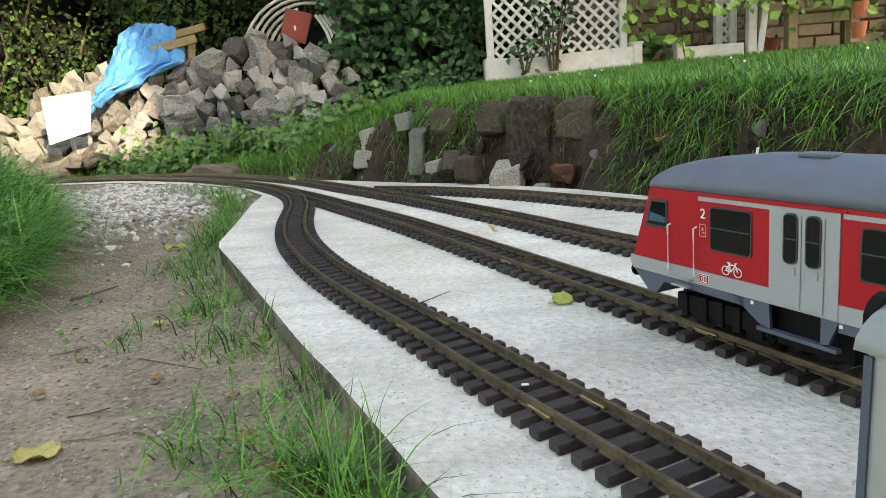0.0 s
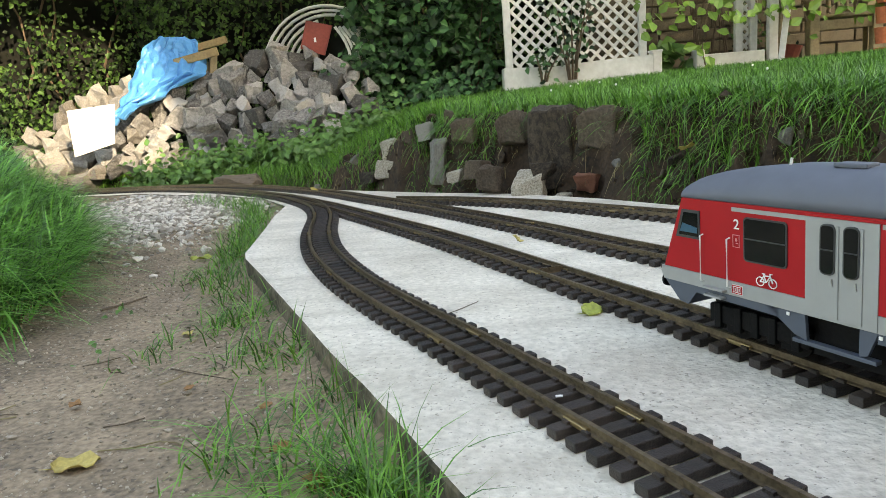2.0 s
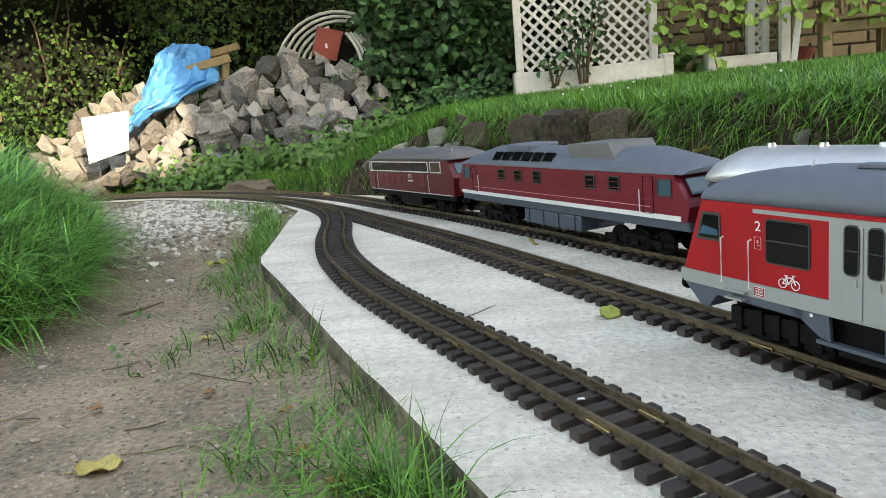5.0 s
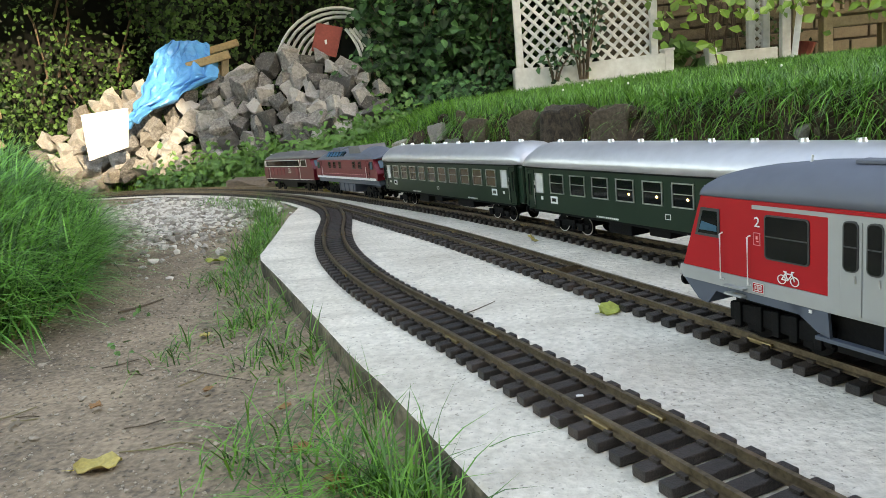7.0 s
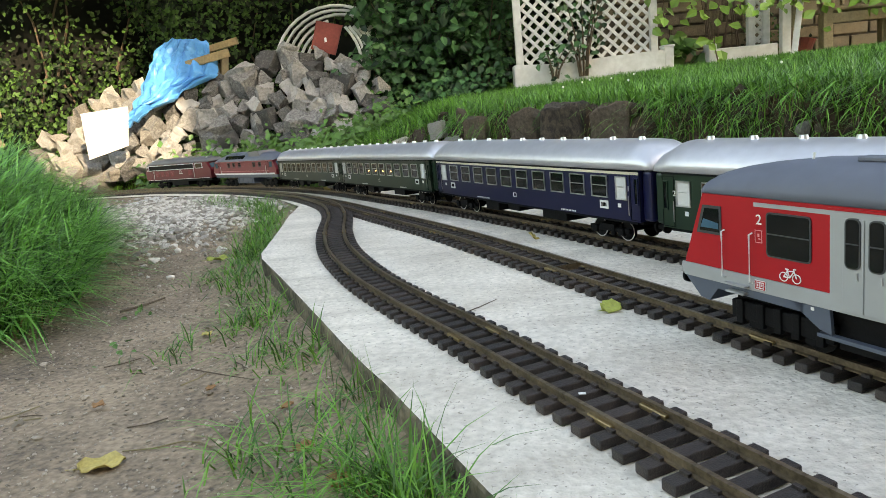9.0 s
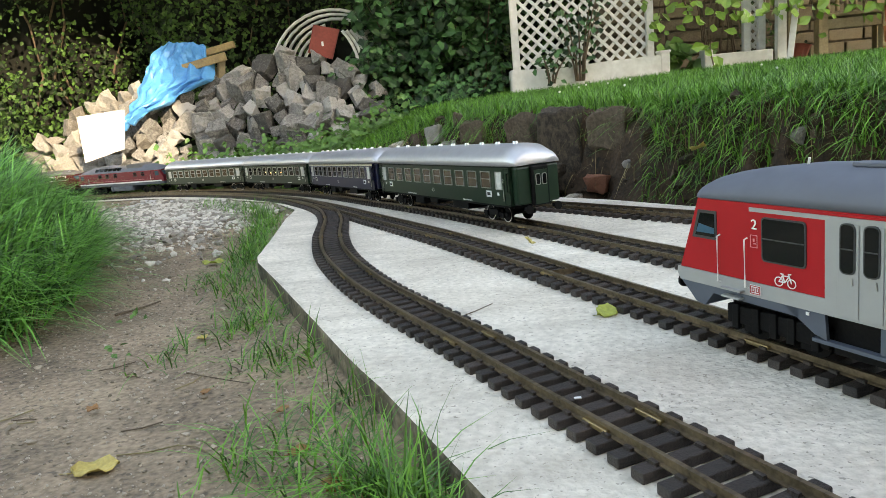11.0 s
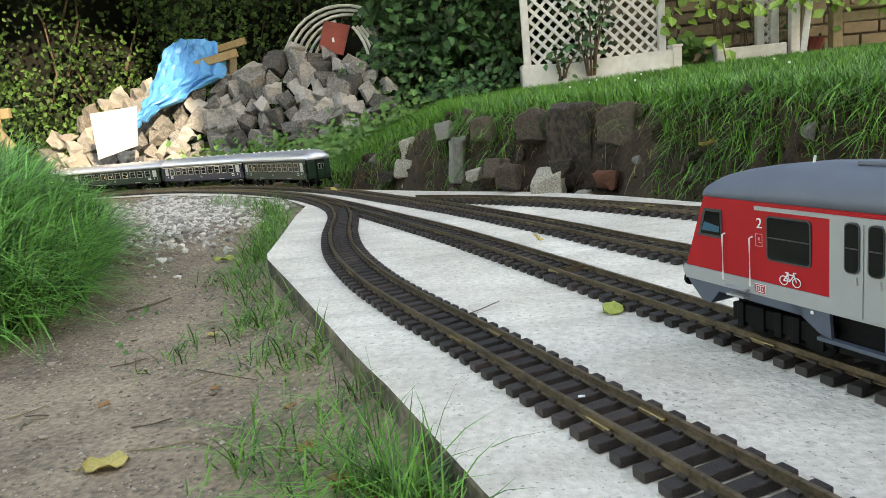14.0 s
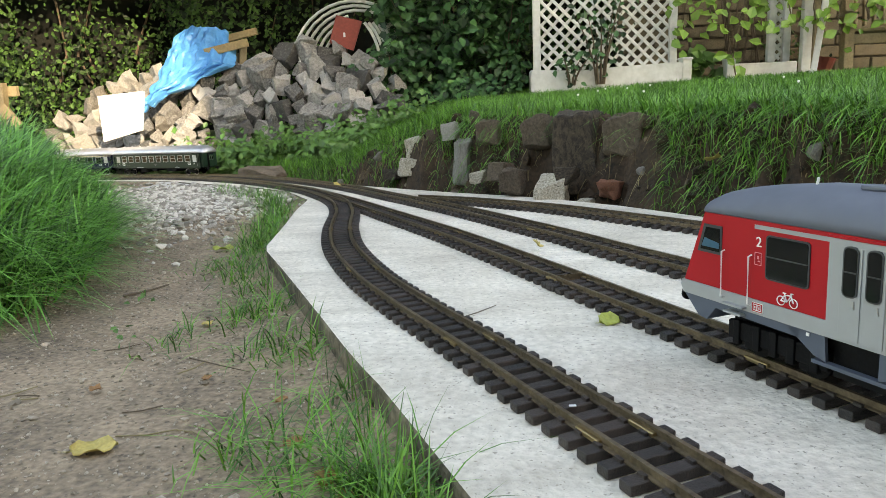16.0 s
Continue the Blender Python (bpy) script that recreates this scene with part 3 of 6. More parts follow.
        if s > 0:
            text_part(c, "class_number", first, 0.011, 0.304, 0.09, y + 0.0005, LETTER, "white class number")
            text_part(c, "class_number", first, 0.011, -0.304, 0.09, y + 0.0005, LETTER, "white class number")
        ring = ring_frame(bmesh.new(), -0.005, 0.005, 0.055, 0.063, y, 0.0009, 0.0006)
        part("emblem", ring, LETTER, c, "small white square emblem")
        bars(c, "lettering", 0.12, 0.0445, y + s * 0.0003, 0.05, 0.0025, 12, LETTER, "tiny white lettering")
        bars(c, "lettering", -0.16, 0.0445, y + s * 0.0003, 0.04, 0.0025, 10, LETTER, "tiny white lettering")
    bm = box(bmesh.new(), (0, 0, 0.038), (2 * L - 0.05, 0.09, 0.006))
    for x, w, h in ((-0.1, 0.07, 0.016), (0.03, 0.04, 0.012), (0.11, 0.05, 0.018)):
        box(bm, (x, 0.0, 0.035 - h / 2), (w, 0.084, h), None, 0.002)
    for s in (-1, 1):
        box(bm, (0, s * 0.05, 0.0385), (2 * L - 0.06, 0.003, 0.005))
    part("underframe", bm, BLACK, c, "black underframe with equipment boxes")
    for x in (-0.235, 0.235):
        bogie(c, x, (-0.03, 0.03), 0.09, CHROME)
    return c


def red_control_car():
    c = thing("control_car", "bright red model control car with grey roof, parked on track", "model train coach")
    y = 0.054
    # slanted nose, narrowed towards the front
    body = bmesh.new()
    prism(body, [(-0.76, 0.0702), (-0.001, 0.0702), (-0.029, 0.1485), (-0.76, 0.1485)], -y, y)
    bmesh.ops.bevel(body, geom=[e for e in body.edges if all(v.co.x > -0.04 for v in e.verts) and abs(e.verts[0].co.y - e.verts[1].co.y) < 0.001], offset=0.004, segments=2, affect="EDGES")
    part("body", body, RED, c, "bright red painted body")
    bm = prism(bmesh.new(), [(-0.76, 0.055), (-0.004, 0.055), (0.0005, 0.0635), (-0.001, 0.0698), (-0.76, 0.0698)], -y - 0.0003, y + 0.0003)
    part("waist_stripe", bm, LIGHTGREY, c, "light grey stripe along the sill")
    bm = prism(bmesh.new(), [(-0.15, 0.0545), (-0.15, 0.046), (-0.05, 0.0475), (-0.038, 0.032), (-0.026, 0.034), (-0.005, 0.0545)], -y + 0.001, y - 0.0005)
    part("front_skirt", bm, SLATE, c, "slate grey front skirt")
    bm = prism(bmesh.new(), [(-0.135, 0.0545), (-0.176, 0.0545), (-0.178, 0.031), (-0.166, 0.034)], y - 0.004, y - 0.0005)
    prism(bm, [(-0.24, 0.0545), (-0.225, 0.0545), (-0.225, 0.031), (-0.232, 0.033)], y - 0.004, y - 0.0005)
    prism(bm, [(-0.24, 0.031), (-0.24, 0.0275), (-0.165, 0.0275), (-0.165, 0.031)], y - 0.006, y + 0.001)
    prism(bm, [(-0.76, 0.0545), (-0.76, 0.046), (-0.24, 0.046), (-0.24, 0.0545)], y - 0.004, y - 0.0005)
    part("step_skirt", bm, SLATE, c, "slate grey skirt with door step")
    def rsec(x, half, z, top):
        a = rounded_section(half, z, z, top, 16, 2.2)
        return (x, a)
    bm = loft(bmesh.new(), [rsec(-0.76, y + 0.0006, 0.149, 0.184), rsec(-0.16, y + 0.0006, 0.149, 0.184), rsec(-0.13, y + 0.0006, 0.149, 0.183), rsec(-0.08, y, 0.149, 0.1775), rsec(-0.05, y, 0.149, 0.1725), rsec(-0.036, y * 0.995, 0.149, 0.169), rsec(-0.0305, y * 0.985, 0.149, 0.1655)])
    part("roof", bm, ROOFGREY, c, "matt blue-grey roof sloping down at the front", True)
    boxpart("roof_vent", (-0.19, 0.012, 0.1845), (0.03, 0.016, 0.004), ROOFGREY, c, "flat grey roof vent", 0.001)
    bm = cyl(bmesh.new(), (-0.125, 0.01, 0.178), (-0.127, 0.01, 0.1885), 0.0012, seg=8)
    part("horn", bm, LETTER, c, "small white roof horn")
    for s in (-1, 1):
        yy = s * (y + 0.0002)
        rounded_window(c, -0.159, -0.112, 0.093, 0.1365, yy, 0.004)
        for k in range(6):
            x = -0.256 - k * 0.062
            rounded_window(c, x - 0.048, x, 0.093, 0.1365, yy, 0.004)
        bm = bmesh.new()
        q = [(-0.033, 0.1365), (-0.0575, 0.1365), (-0.0575, 0.106), (-0.024, 0.106)]
        prism(bm, q, s * (y - 0.002), s * (y + 0.0008))
        f = part("cab_window", bm, RUBBER, c, "slanted cab side window")
        bm = prism(bmesh.new(), [(-0.0362, 0.1335), (-0.0548, 0.1335), (-0.0548, 0.109), (-0.0288, 0.109)], s * (y - 0.002), s * (y + 0.0013))
        part("pane", bm, GLASS, f, "dark reflecting pane")
        # The pane's blue reflection, laid on as a coloured shape.
        bm = prism(bmesh.new(), [(-0.0345, 0.122), (-0.0545, 0.1185), (-0.0545, 0.1125), (-0.0305, 0.1125)], s * (y - 0.002), s * (y + 0.0016))
        part("cab_blind", bm, REFLECTBLUE, f, "blue reflection painted on the cab window pane")
        bm = box(bmesh.new(), (-0.2085, yy + s * 0.0002, 0.1), (0.063, 0.0012, 0.0885))
        panel = part("door_panel", bm, LIGHTGREY, c, "light grey doorway panel")
        for x0, x1 in ((-0.2075, -0.189), (-0.228, -0.2095)):
            d = boxpart("door", ((x0 + x1) / 2, yy + s * 0.0012, 0.0985), (x1 - x0, 0.0012, 0.081), LIGHTGREY, panel, "", 0.0004)
            xc = (x0 + x1) / 2
            rounded_window(panel, xc - 0.0068, xc + 0.0068, 0.096, 0.14, yy + s * 0.0018, 0.005, 0.0013, 0.5, "door_window")
            bm = cyl(bmesh.new(), (xc - 0.004, yy + s * 0.0025, 0.0935), (xc - 0.0048, yy + s * 0.0025, 0.087), 0.0006, seg=6)
            part("handle", bm, CHROME, panel)
        for x0, x1 in ((-0.24, -0.098), (-0.76, -0.242)):
            boxpart("eave_stripe", ((x0 + x1) / 2, yy + s * 0.0001, 0.1425), (x1 - x0, 0.0009, 0.004), LIGHTGREY, c, "light grey stripe over the windows")
        boxpart("gutter", (-0.21, yy + s * 0.0006, 0.1462), (0.07, 0.002, 0.0016), RED, c)
        for x, zt in ((-0.061, 0.1125), (-0.095, 0.1135)):
            bm = tube(bmesh.new(), [(x, yy, zt), (x, yy + s * 0.004, zt - 0.001), (x, yy + s * 0.004, 0.064), (x, yy, 0.063)], 0.0009, 6)
            part("handrail", bm, LETTER, c, "white cab handrail")
        bm = box(bmesh.new(), (-0.078, yy + s * 0.003, 0.0585), (0.026, 0.007, 0.002))
        box(bm, (-0.078, yy + s * 0.003, 0.0505), (0.022, 0.007, 0.002))
        part("cab_step", bm, LIGHTGREY, c)
        if s > 0:
            text_part(c, "class_number", "2", 0.014, -0.1035, 0.1275, yy + 0.0004, LETTER, "white class number")
            ring = ring_frame(bmesh.new(), -0.107, -0.099, 0.105, 0.1175, yy, 0.0005, 0.0005)
            box(ring, (-0.103, yy + 0.0003, 0.1125), (0.0018, 0.0005, 0.003))
            box(ring, (-0.104, yy + 0.0003, 0.109), (0.0024, 0.0005, 0.001))
            part("pictogram", ring, SALMON, c, "pale red framed pictogram")
            boxpart("logo_plate", (-0.1045, yy + 0.0006, 0.0625), (0.0125, 0.0008, 0.0095), LETTER, c, "white plate with red outline and letter shapes")
            ring = ring_frame(bmesh.new(), -0.1102, -0.0988, 0.0583, 0.0667, yy + 0.001, 0.0008, 0.0004)
            for xo in (-0.107, -0.1022):
                ring_frame(ring, xo - 0.0015, xo + 0.0017, 0.0602, 0.0648, yy + 0.001, 0.0008, 0.0004)
            part("logo", ring, RED, c, "red square outline logo")
            bm = bmesh.new()
            cx, cz, r = -0.1375, 0.0765, 0.0042
            yb = yy + 0.0006
            for wx in (cx - 0.0068, cx + 0.0068):
                tube(bm, [(wx + r * math.cos(a), yb, cz + r * math.sin(a)) for a in [k * math.pi / 12 for k in range(25)]], 0.0005, 5)
            A, B = (cx + 0.0068, yb, cz), (cx - 0.0068, yb, cz)
            hub, seat, head = (cx + 0.0004, yb, cz), (cx + 0.0028, yb, cz + 0.0062), (cx - 0.0042, yb, cz + 0.0066)
            for p, q in ((A, hub), (hub, seat), (A, seat), (hub, head), (seat, head), (head, B), (head, (cx - 0.0036, yb, cz + 0.0088)), (seat, (cx + 0.0032, yb, cz + 0.0078)), ((cx + 0.0048, yb, cz + 0.0079), (cx + 0.0016, yb, cz + 0.0079)), ((cx - 0.0036, yb, cz + 0.0088), (cx - 0.0062, yb, cz + 0.0088))):
                cyl(bm, p, q, 0.0006, seg=6)
            part("bicycle_sign", bm, LETTER, c, "white bicycle pictogram")
            for x in (-0.018, -0.16, -0.243):
                boxpart("plate", (x, yy * (0.955 if x > -0.03 else 1) + 0.0003, 0.052), (0.003, 0.0008, 0.003), LETTER, c, "tiny white plate")
    # front windscreen
    m = pose(-0.0165, 0, 0.112, 0, -19.6, 0)
    boxpart("windscreen", (0.0012, 0, 0.006), (0.002, 0.078, 0.034), GLASS, c, "dark cab windscreen", 0.0004, m)
    buffers(c, -0.002, 0.0475, 1)
    bm = box(bmesh.new(), (-0.4, 0, 0.05), (0.7, 0.085, 0.012))
    for x, w in ((-0.33, 0.09), (-0.45, 0.06)):
        box(bm, (x, 0, 0.035), (w, 0.085, 0.02), None, 0.002)
    for x in (-0.115, -0.62):
        box(bm, (x, 0, 0.031), (0.125, 0.062, 0.028), None, 0.003)
        for s in (-1, 1):
            box(bm, (x, s * 0.0395, 0.027), (0.115, 0.008, 0.02), None, 0.002)
            for q in (-0.045, -0.02, 0.0, 0.02, 0.045):
                box(bm, (x + q, s * 0.043, 0.026), (0.008, 0.006, 0.026), None, 0.001)
    box(bm, (-0.21, 0, 0.03), (0.07, 0.08, 0.03))
    part("underframe", bm, BLACK, c, "black underframe")
    for x in (-0.115, -0.62):
        bogie(c, x, (-0.032, 0.032), 0.1, BLACK, 0.0165)
    return c


def diesel_one():
    c = thing("diesel_locomotive", "maroon model diesel locomotive with grey roof and silver window band", "model locomotive", "locomotives of the passing train")
    L, W = 0.255, 0.055
    bm = prism(bmesh.new(), [(-L, 0.045), (-L + 0.03, 0.045), (L - 0.03, 0.045), (L, 0.045), (L + 0.002, 0.085), (L - 0.022, 0.122), (-L + 0.022, 0.122), (-L - 0.002, 0.085)], -W, W)
    part("body", bm, MAROON, c, "maroon painted body")
    arc = lambda k, h: [(yy * k, 0.1225 + (z - 0.1225) * h) for yy, z in rounded_section(W + 0.0008, 0.1225, 0.1225, 0.148, 14, 2.3)]
    bm = loft(bmesh.new(), [(-L + 0.012, arc(0.93, 0.25)), (-L + 0.03, arc(0.98, 0.7)), (-L + 0.07, arc(1, 1)), (L - 0.07, arc(1, 1)), (L - 0.03, arc(0.98, 0.7)), (L - 0.012, arc(0.93, 0.25))])
    part("roof", bm, LOCOROOF, c, "dull grey roof", True)
    for x in (-0.06, 0.07):
        bm = cyl(bmesh.new(), (x, 0, 0.145), (x, 0, 0.151), 0.018, 0.015, 16)
        part("roof_fan", bm, LOCOROOF, c)
    for e in (-1, 1):
        bm = cyl(bmesh.new(), (e * (L - 0.05), 0.03, 0.1425), (e * (L - 0.038), 0.03, 0.143), 0.0018, 0.003, 8)
        part("horn", bm, CHROME, c, "small chrome horn")
        for s in (-1, 1):
            m = pose(e * (L - 0.009), s * 0.024, 0.104, 0, -e * 33, 0)
            boxpart("windscreen", (0, 0, 0), (0.002, 0.036, 0.024), SKYGLASS, c, "windscreen pane coloured with a sky reflection", 0, m)
            bm = cyl(bmesh.new(), (e * (L - 0.0), s * 0.03, 0.067), (e * (L + 0.004), s * 0.03, 0.067), 0.0055, seg=14)
            part("headlight", bm, CHROME, c, "round chrome headlight")
        buffers(c, e * (L - 0.002), 0.036, e)
    for s in (-1, 1):
        y = s * (W + 0.0002)
        f = part("window_band", ring_frame(bmesh.new(), -0.135, 0.225, 0.0945, 0.1195, y, 0.0022, 0.0016), LETTER, c, "silver framed band of windows")
        for k in range(8):
            x = -0.1332 + k * 0.0447
            boxpart("pane", (x + 0.0221, y, 0.107), (0.0435, 0.0008, 0.0216), GLASS, f)
        for x0, x1 in ((-0.2, -0.146), (0.231, 0.243)):
            window_unit(c, x0, x1, 0.0945, 0.1195, y, TANGLASS, LETTER, False)
        for k in range(5):
            bm = bmesh.new()
            x = 0.16 - k * 0.04 - (0.1 if k == 4 else 0)
            box(bm, (x, y, 0.075), (0.026, 0.0012, 0.026))
            for q in range(5):
                box(bm, (x, y + s * 0.0006, 0.066 + q * 0.0045), (0.027, 0.0015, 0.0012))
            part("grille", bm, WINE, c, "ribbed side grille")
        for x in (0.2, -0.12):
            bm = ring_frame(bmesh.new(), x - 0.009, x + 0.009, 0.046, 0.093, y, 0.0007, 0.0007)
            part("door", bm, BLACK, c, "cab door outline")
            bm = cyl(bmesh.new(), (x - 0.013, y + s * 0.002, 0.05), (x - 0.013, y + s * 0.002, 0.09), 0.0008, seg=6)
            part("handrail", bm, LETTER, c, "white handrail")
        boxpart("sill_line", (0, y, 0.0465), (2 * L - 0.02, 0.001, 0.0016), LETTER, c, "thin white line along the sill")
        ring = ring_frame(bmesh.new(), -0.035, -0.02, 0.08, 0.089, y, 0.001, 0.0008)
        part("emblem", ring, LETTER, c, "small white square emblem")
        bars(c, "number_bars", -0.028, 0.0735, y + s * 0.0004, 0.03, 0.0035, 7, LETTER, "white number as plain bars")
    bm = box(bmesh.new(), (0, 0, 0.0395), (2 * L - 0.006, 0.1, 0.0105))
    box(bm, (0, 0, 0.025), (0.13, 0.092, 0.022), None, 0.003)
    part("underframe", bm, BLACK, c, "black underframe and tank")
    for x in (-0.155, 0.155):
        bogie(c, x, (-0.03, 0.03), 0.1, BLACK, 0.017)
    return c


def diesel_two():
    c = thing("diesel_locomotive", "wine red model diesel with tall grey roof and white stripe", "model locomotive", "locomotives of the passing train")
    L, W = 0.285, 0.056
    bm = prism(bmesh.new(), [(-L, 0.06), (-L + 0.03, 0.06), (L - 0.03, 0.06), (L, 0.06), (L + 0.003, 0.08), (L - 0.02, 0.122), (-L + 0.02, 0.122), (-L - 0.003, 0.08)], -W, W)
    part("body", bm, WINE, c, "wine red ribbed body")
    arc = lambda k, h: [(yy * k, 0.1225 + (z - 0.1225) * h) for yy, z in rounded_section(W + 0.001, 0.1225, 0.1225, 0.156, 12, 1.75)]
    bm = loft(bmesh.new(), [(-L + 0.008, arc(0.93, 0.2)), (-L + 0.03, arc(0.98, 0.55)), (-L + 0.09, arc(1, 1)), (L - 0.09, arc(1, 1)), (L - 0.03, arc(0.98, 0.55)), (L - 0.008, arc(0.93, 0.2))])
    part("roof", bm, ROOFGREY, c, "tall matt grey roof")
    bm = box(bmesh.new(), (0.1, 0, 0.153), (0.07, 0.07, 0.016), None, 0.004)
    part("roof_hood", bm, ROOFGREY, c, "raised grey roof hood")
    bm = prism(bmesh.new(), [(-0.16, 0.125), (-0.06, 0.125), (-0.05, 0.162), (-0.14, 0.164)], -0.045, 0.045)
    part("exhaust_hood", bm, LOCOROOF, c, "plain grey exhaust hood")
    for s in (-1, 1):
        y = s * (W + 0.0002)
        for k in range(6):
            m = pose(-0.005 + k * 0.03, s * 0.0445, 0.1375, -s * 52, 0, 0)
            boxpart("roof_window", (0, 0, 0.003), (0.0245, 0.019, 0.004), GLASS, c, "slanted dark roof window", 0.0005, m)
        boxpart("sill_stripe", (0, y, 0.0635), (2 * L - 0.02, 0.001, 0.007), LETTER, c, "white sill stripe")
        for q in range(4):
            boxpart("rib", (0, y, 0.076 + q * 0.0085 + (0.006 if q > 1 else 0)), (2 * L - 0.12, 0.0014, 0.001), SALMON if q < 1 else WINE, c)
        for x in (-0.16, -0.11, 0.02, 0.075, 0.125):
            window_unit(c, x - 0.011, x + 0.011, 0.094, 0.116, y, GLASS, RUBBER, False)
        for e in (-1, 1):
            window_unit(c, e * 0.25 - 0.012, e * 0.25 + 0.012, 0.092, 0.116, y, SKYGLASS, RUBBER, False)
            bm = ring_frame(bmesh.new(), e * 0.222 - 0.009, e * 0.222 + 0.009, 0.066, 0.118, y, 0.0007, 0.0007)
            part("door", bm, BLACK, c, "cab door outline")
            bm = cyl(bmesh.new(), (e * 0.208, y + s * 0.002, 0.066), (e * 0.208, y + s * 0.002, 0.1), 0.0008, seg=6)
            part("handrail", bm, LETTER, c, "white handrail")
    for e in (-1, 1):
        for s in (-1, 1):
            m = pose(e * (L - 0.0075), s * 0.024, 0.106, 0, -e * 28, 0)
            boxpart("windscreen", (0, 0, 0), (0.002, 0.038, 0.024), SKYGLASS, c, "windscreen pane coloured with a sky reflection", 0, m)
            bm = cyl(bmesh.new(), (e * (L - 0.002), s * 0.032, 0.072), (e * (L + 0.004), s * 0.032, 0.072), 0.005, seg=14)
            part("headlight", bm, CHROME, c, "round chrome headlight")
        buffers(c, e * (L - 0.002), 0.036, e)
    bm = box(bmesh.new(), (0, 0, 0.0525), (2 * L - 0.004, 0.1, 0.0145), None, 0.002)
    part("frame", bm, SLATE, c, "slate grey frame")
    bm = box(bmesh.new(), (0, 0, 0.031), (0.15, 0.096, 0.027), None, 0.003)
    for x in (-0.06, -0.02, 0.02, 0.06):
        box(bm, (x, 0, 0.031), (0.004, 0.1, 0.025))
    part("fuel_tank", bm, SLATE, c, "grey fuel tank")
    for x in (-0.18, 0.18):
        bogie(c, x, (-0.042, 0.0, 0.042), 0.13, BLACK, 0.0175)
    return c


def grey_wagon():
    c = thing("goods_van", "silver grey model van with dark roof on the near track", "model wagon")
    boxpart("body", (-0.2, 0, 0.09), (0.4, 0.09, 0.1), LIGHTGREY, c, "", 0.003)
    arc = rounded_section(0.047, 0.1405, 0.1405, 0.16, 12, 2.2)
    part("roof", loft(bmesh.new(), [(-0.402, arc), (0.004, arc)]), LIGHTGREY, c, "rounded silver grey roof", True)
    for x in (-0.003, -0.05, -0.12, -0.2, -0.3):
        boxpart("rib", (x, 0.0456, 0.09), (0.004, 0.002, 0.098), SLATE, c)
    boxpart("underframe", (-0.2, 0, 0.034), (0.39, 0.07, 0.012), BLACK, c, "black underframe")
    bm = cyl(bmesh.new(), (0.004, 0.02, 0.15), (0.01, 0.02, 0.15), 0.012, seg=14)
    part("lamp_housing", bm, BLACK, c, "black round housing")
    buffers(c, 0.0, 0.034, 1)
    for x in (-0.07, -0.33):
        bogie(c, x, (-0.0,), 0.04, CHROME)
    return c


# ---- the train's run ----
RUN = [(0.0, 5.88), (2.8, 7.92), (3.5, 8.41), (4.1, 8.83), (6.4, 10.52), (7.0, 10.95), (7.5, 11.30), (8.0, 11.65), (8.5, 12.01), (9.0, 12.37), (11.5, 14.06), (12.5, 14.71), (13.0, 15.02), (13.6, 15.42), (14.2, 15.87), (15.0, 16.46), (16.0, 17.18)]


def run_at(t):
    ts, ss = [r[0] for r in RUN], [r[1] for r in RUN]
    return float(sum(np.interp(t + d, ts, ss) for d in (-0.2, -0.1, 0, 0.1, 0.2)) / 5) if 0.2 <= t <= 15.8 else float(np.interp(t, ts, ss))


def on_line(line, s, half=0.18):
    a, b = line.at(s - half), line.at(s + half)
    p, w = (a + b) / 2, b - a
    q = w.to_track_quat("X", "Z")
    return Matrix.Translation(p + Vector((0, 0, 0.0194))) @ q.to_matrix().to_4x4()


def build_stock():
    global TRAIN
    car = red_control_car()
    nose, tail = Vector(lay(0.275, 0.808)), Vector(lay(0.5385 - 0.432 * -0.1, 0.258 + 0.902 * -0.1))
    q = (nose - tail).to_track_quat("X", "Z")
    car.matrix_basis = Matrix.Translation(nose + Vector((0, 0, 0.0194))) @ q.to_matrix().to_4x4() @ Matrix.Diagonal((1.135, 1.05, 1.05, 1))
    van = grey_wagon()
    best = min(np.arange(0.1, 1.2, 0.005), key=lambda q: abs(TRACK_1.at(q).x * 0.432 - TRACK_1.at(q).y * 0.902 + 0.195))
    p, w = TRACK_1.at(best), TRACK_1.way(best)
    van.matrix_basis = Matrix.Translation(p + Vector((0, 0, 0.0194))) @ Matrix.Rotation(math.atan2(w.y, w.x), 4, "Z")
    cars = [(diesel_one(), 0.355, 0.2), (diesel_two(), 1.15, 0.26)]
    cars[0][0].scale, cars[1][0].scale = (1.3, 1.2, 1.27), (1.45, 1.15, 1.2)
    g1 = coach(GREEN, "dark green model coach with silver roof and chrome windows", lamps=False)
    g2 = coach(GREEN, "dark green dining coach with lit table lamps and silver roof", lamps=True, tan=False)
    b1 = coach(BLUE, "deep blue model coach with cream stripe and silver roof", CREAM, "1", tan=False)
    g3 = coach(GREEN, "dark green model coach with silver roof at the tail")
    cars += [(g1, 2.05, 0.31), (g2, 2.97, 0.31), (b1, 3.89, 0.31), (g3, 4.81, 0.31)]
    for c in (g1, g2, b1, g3):
        c.scale = (1.333, 1.12, 1.17)
    TRAIN = cars


def motions():
    for ob, back, half in TRAIN:
        walk(ob, [(t, on_line(TRACK_3, run_at(t) - back, half)) for t in [k * 0.25 for k in range(65)]])


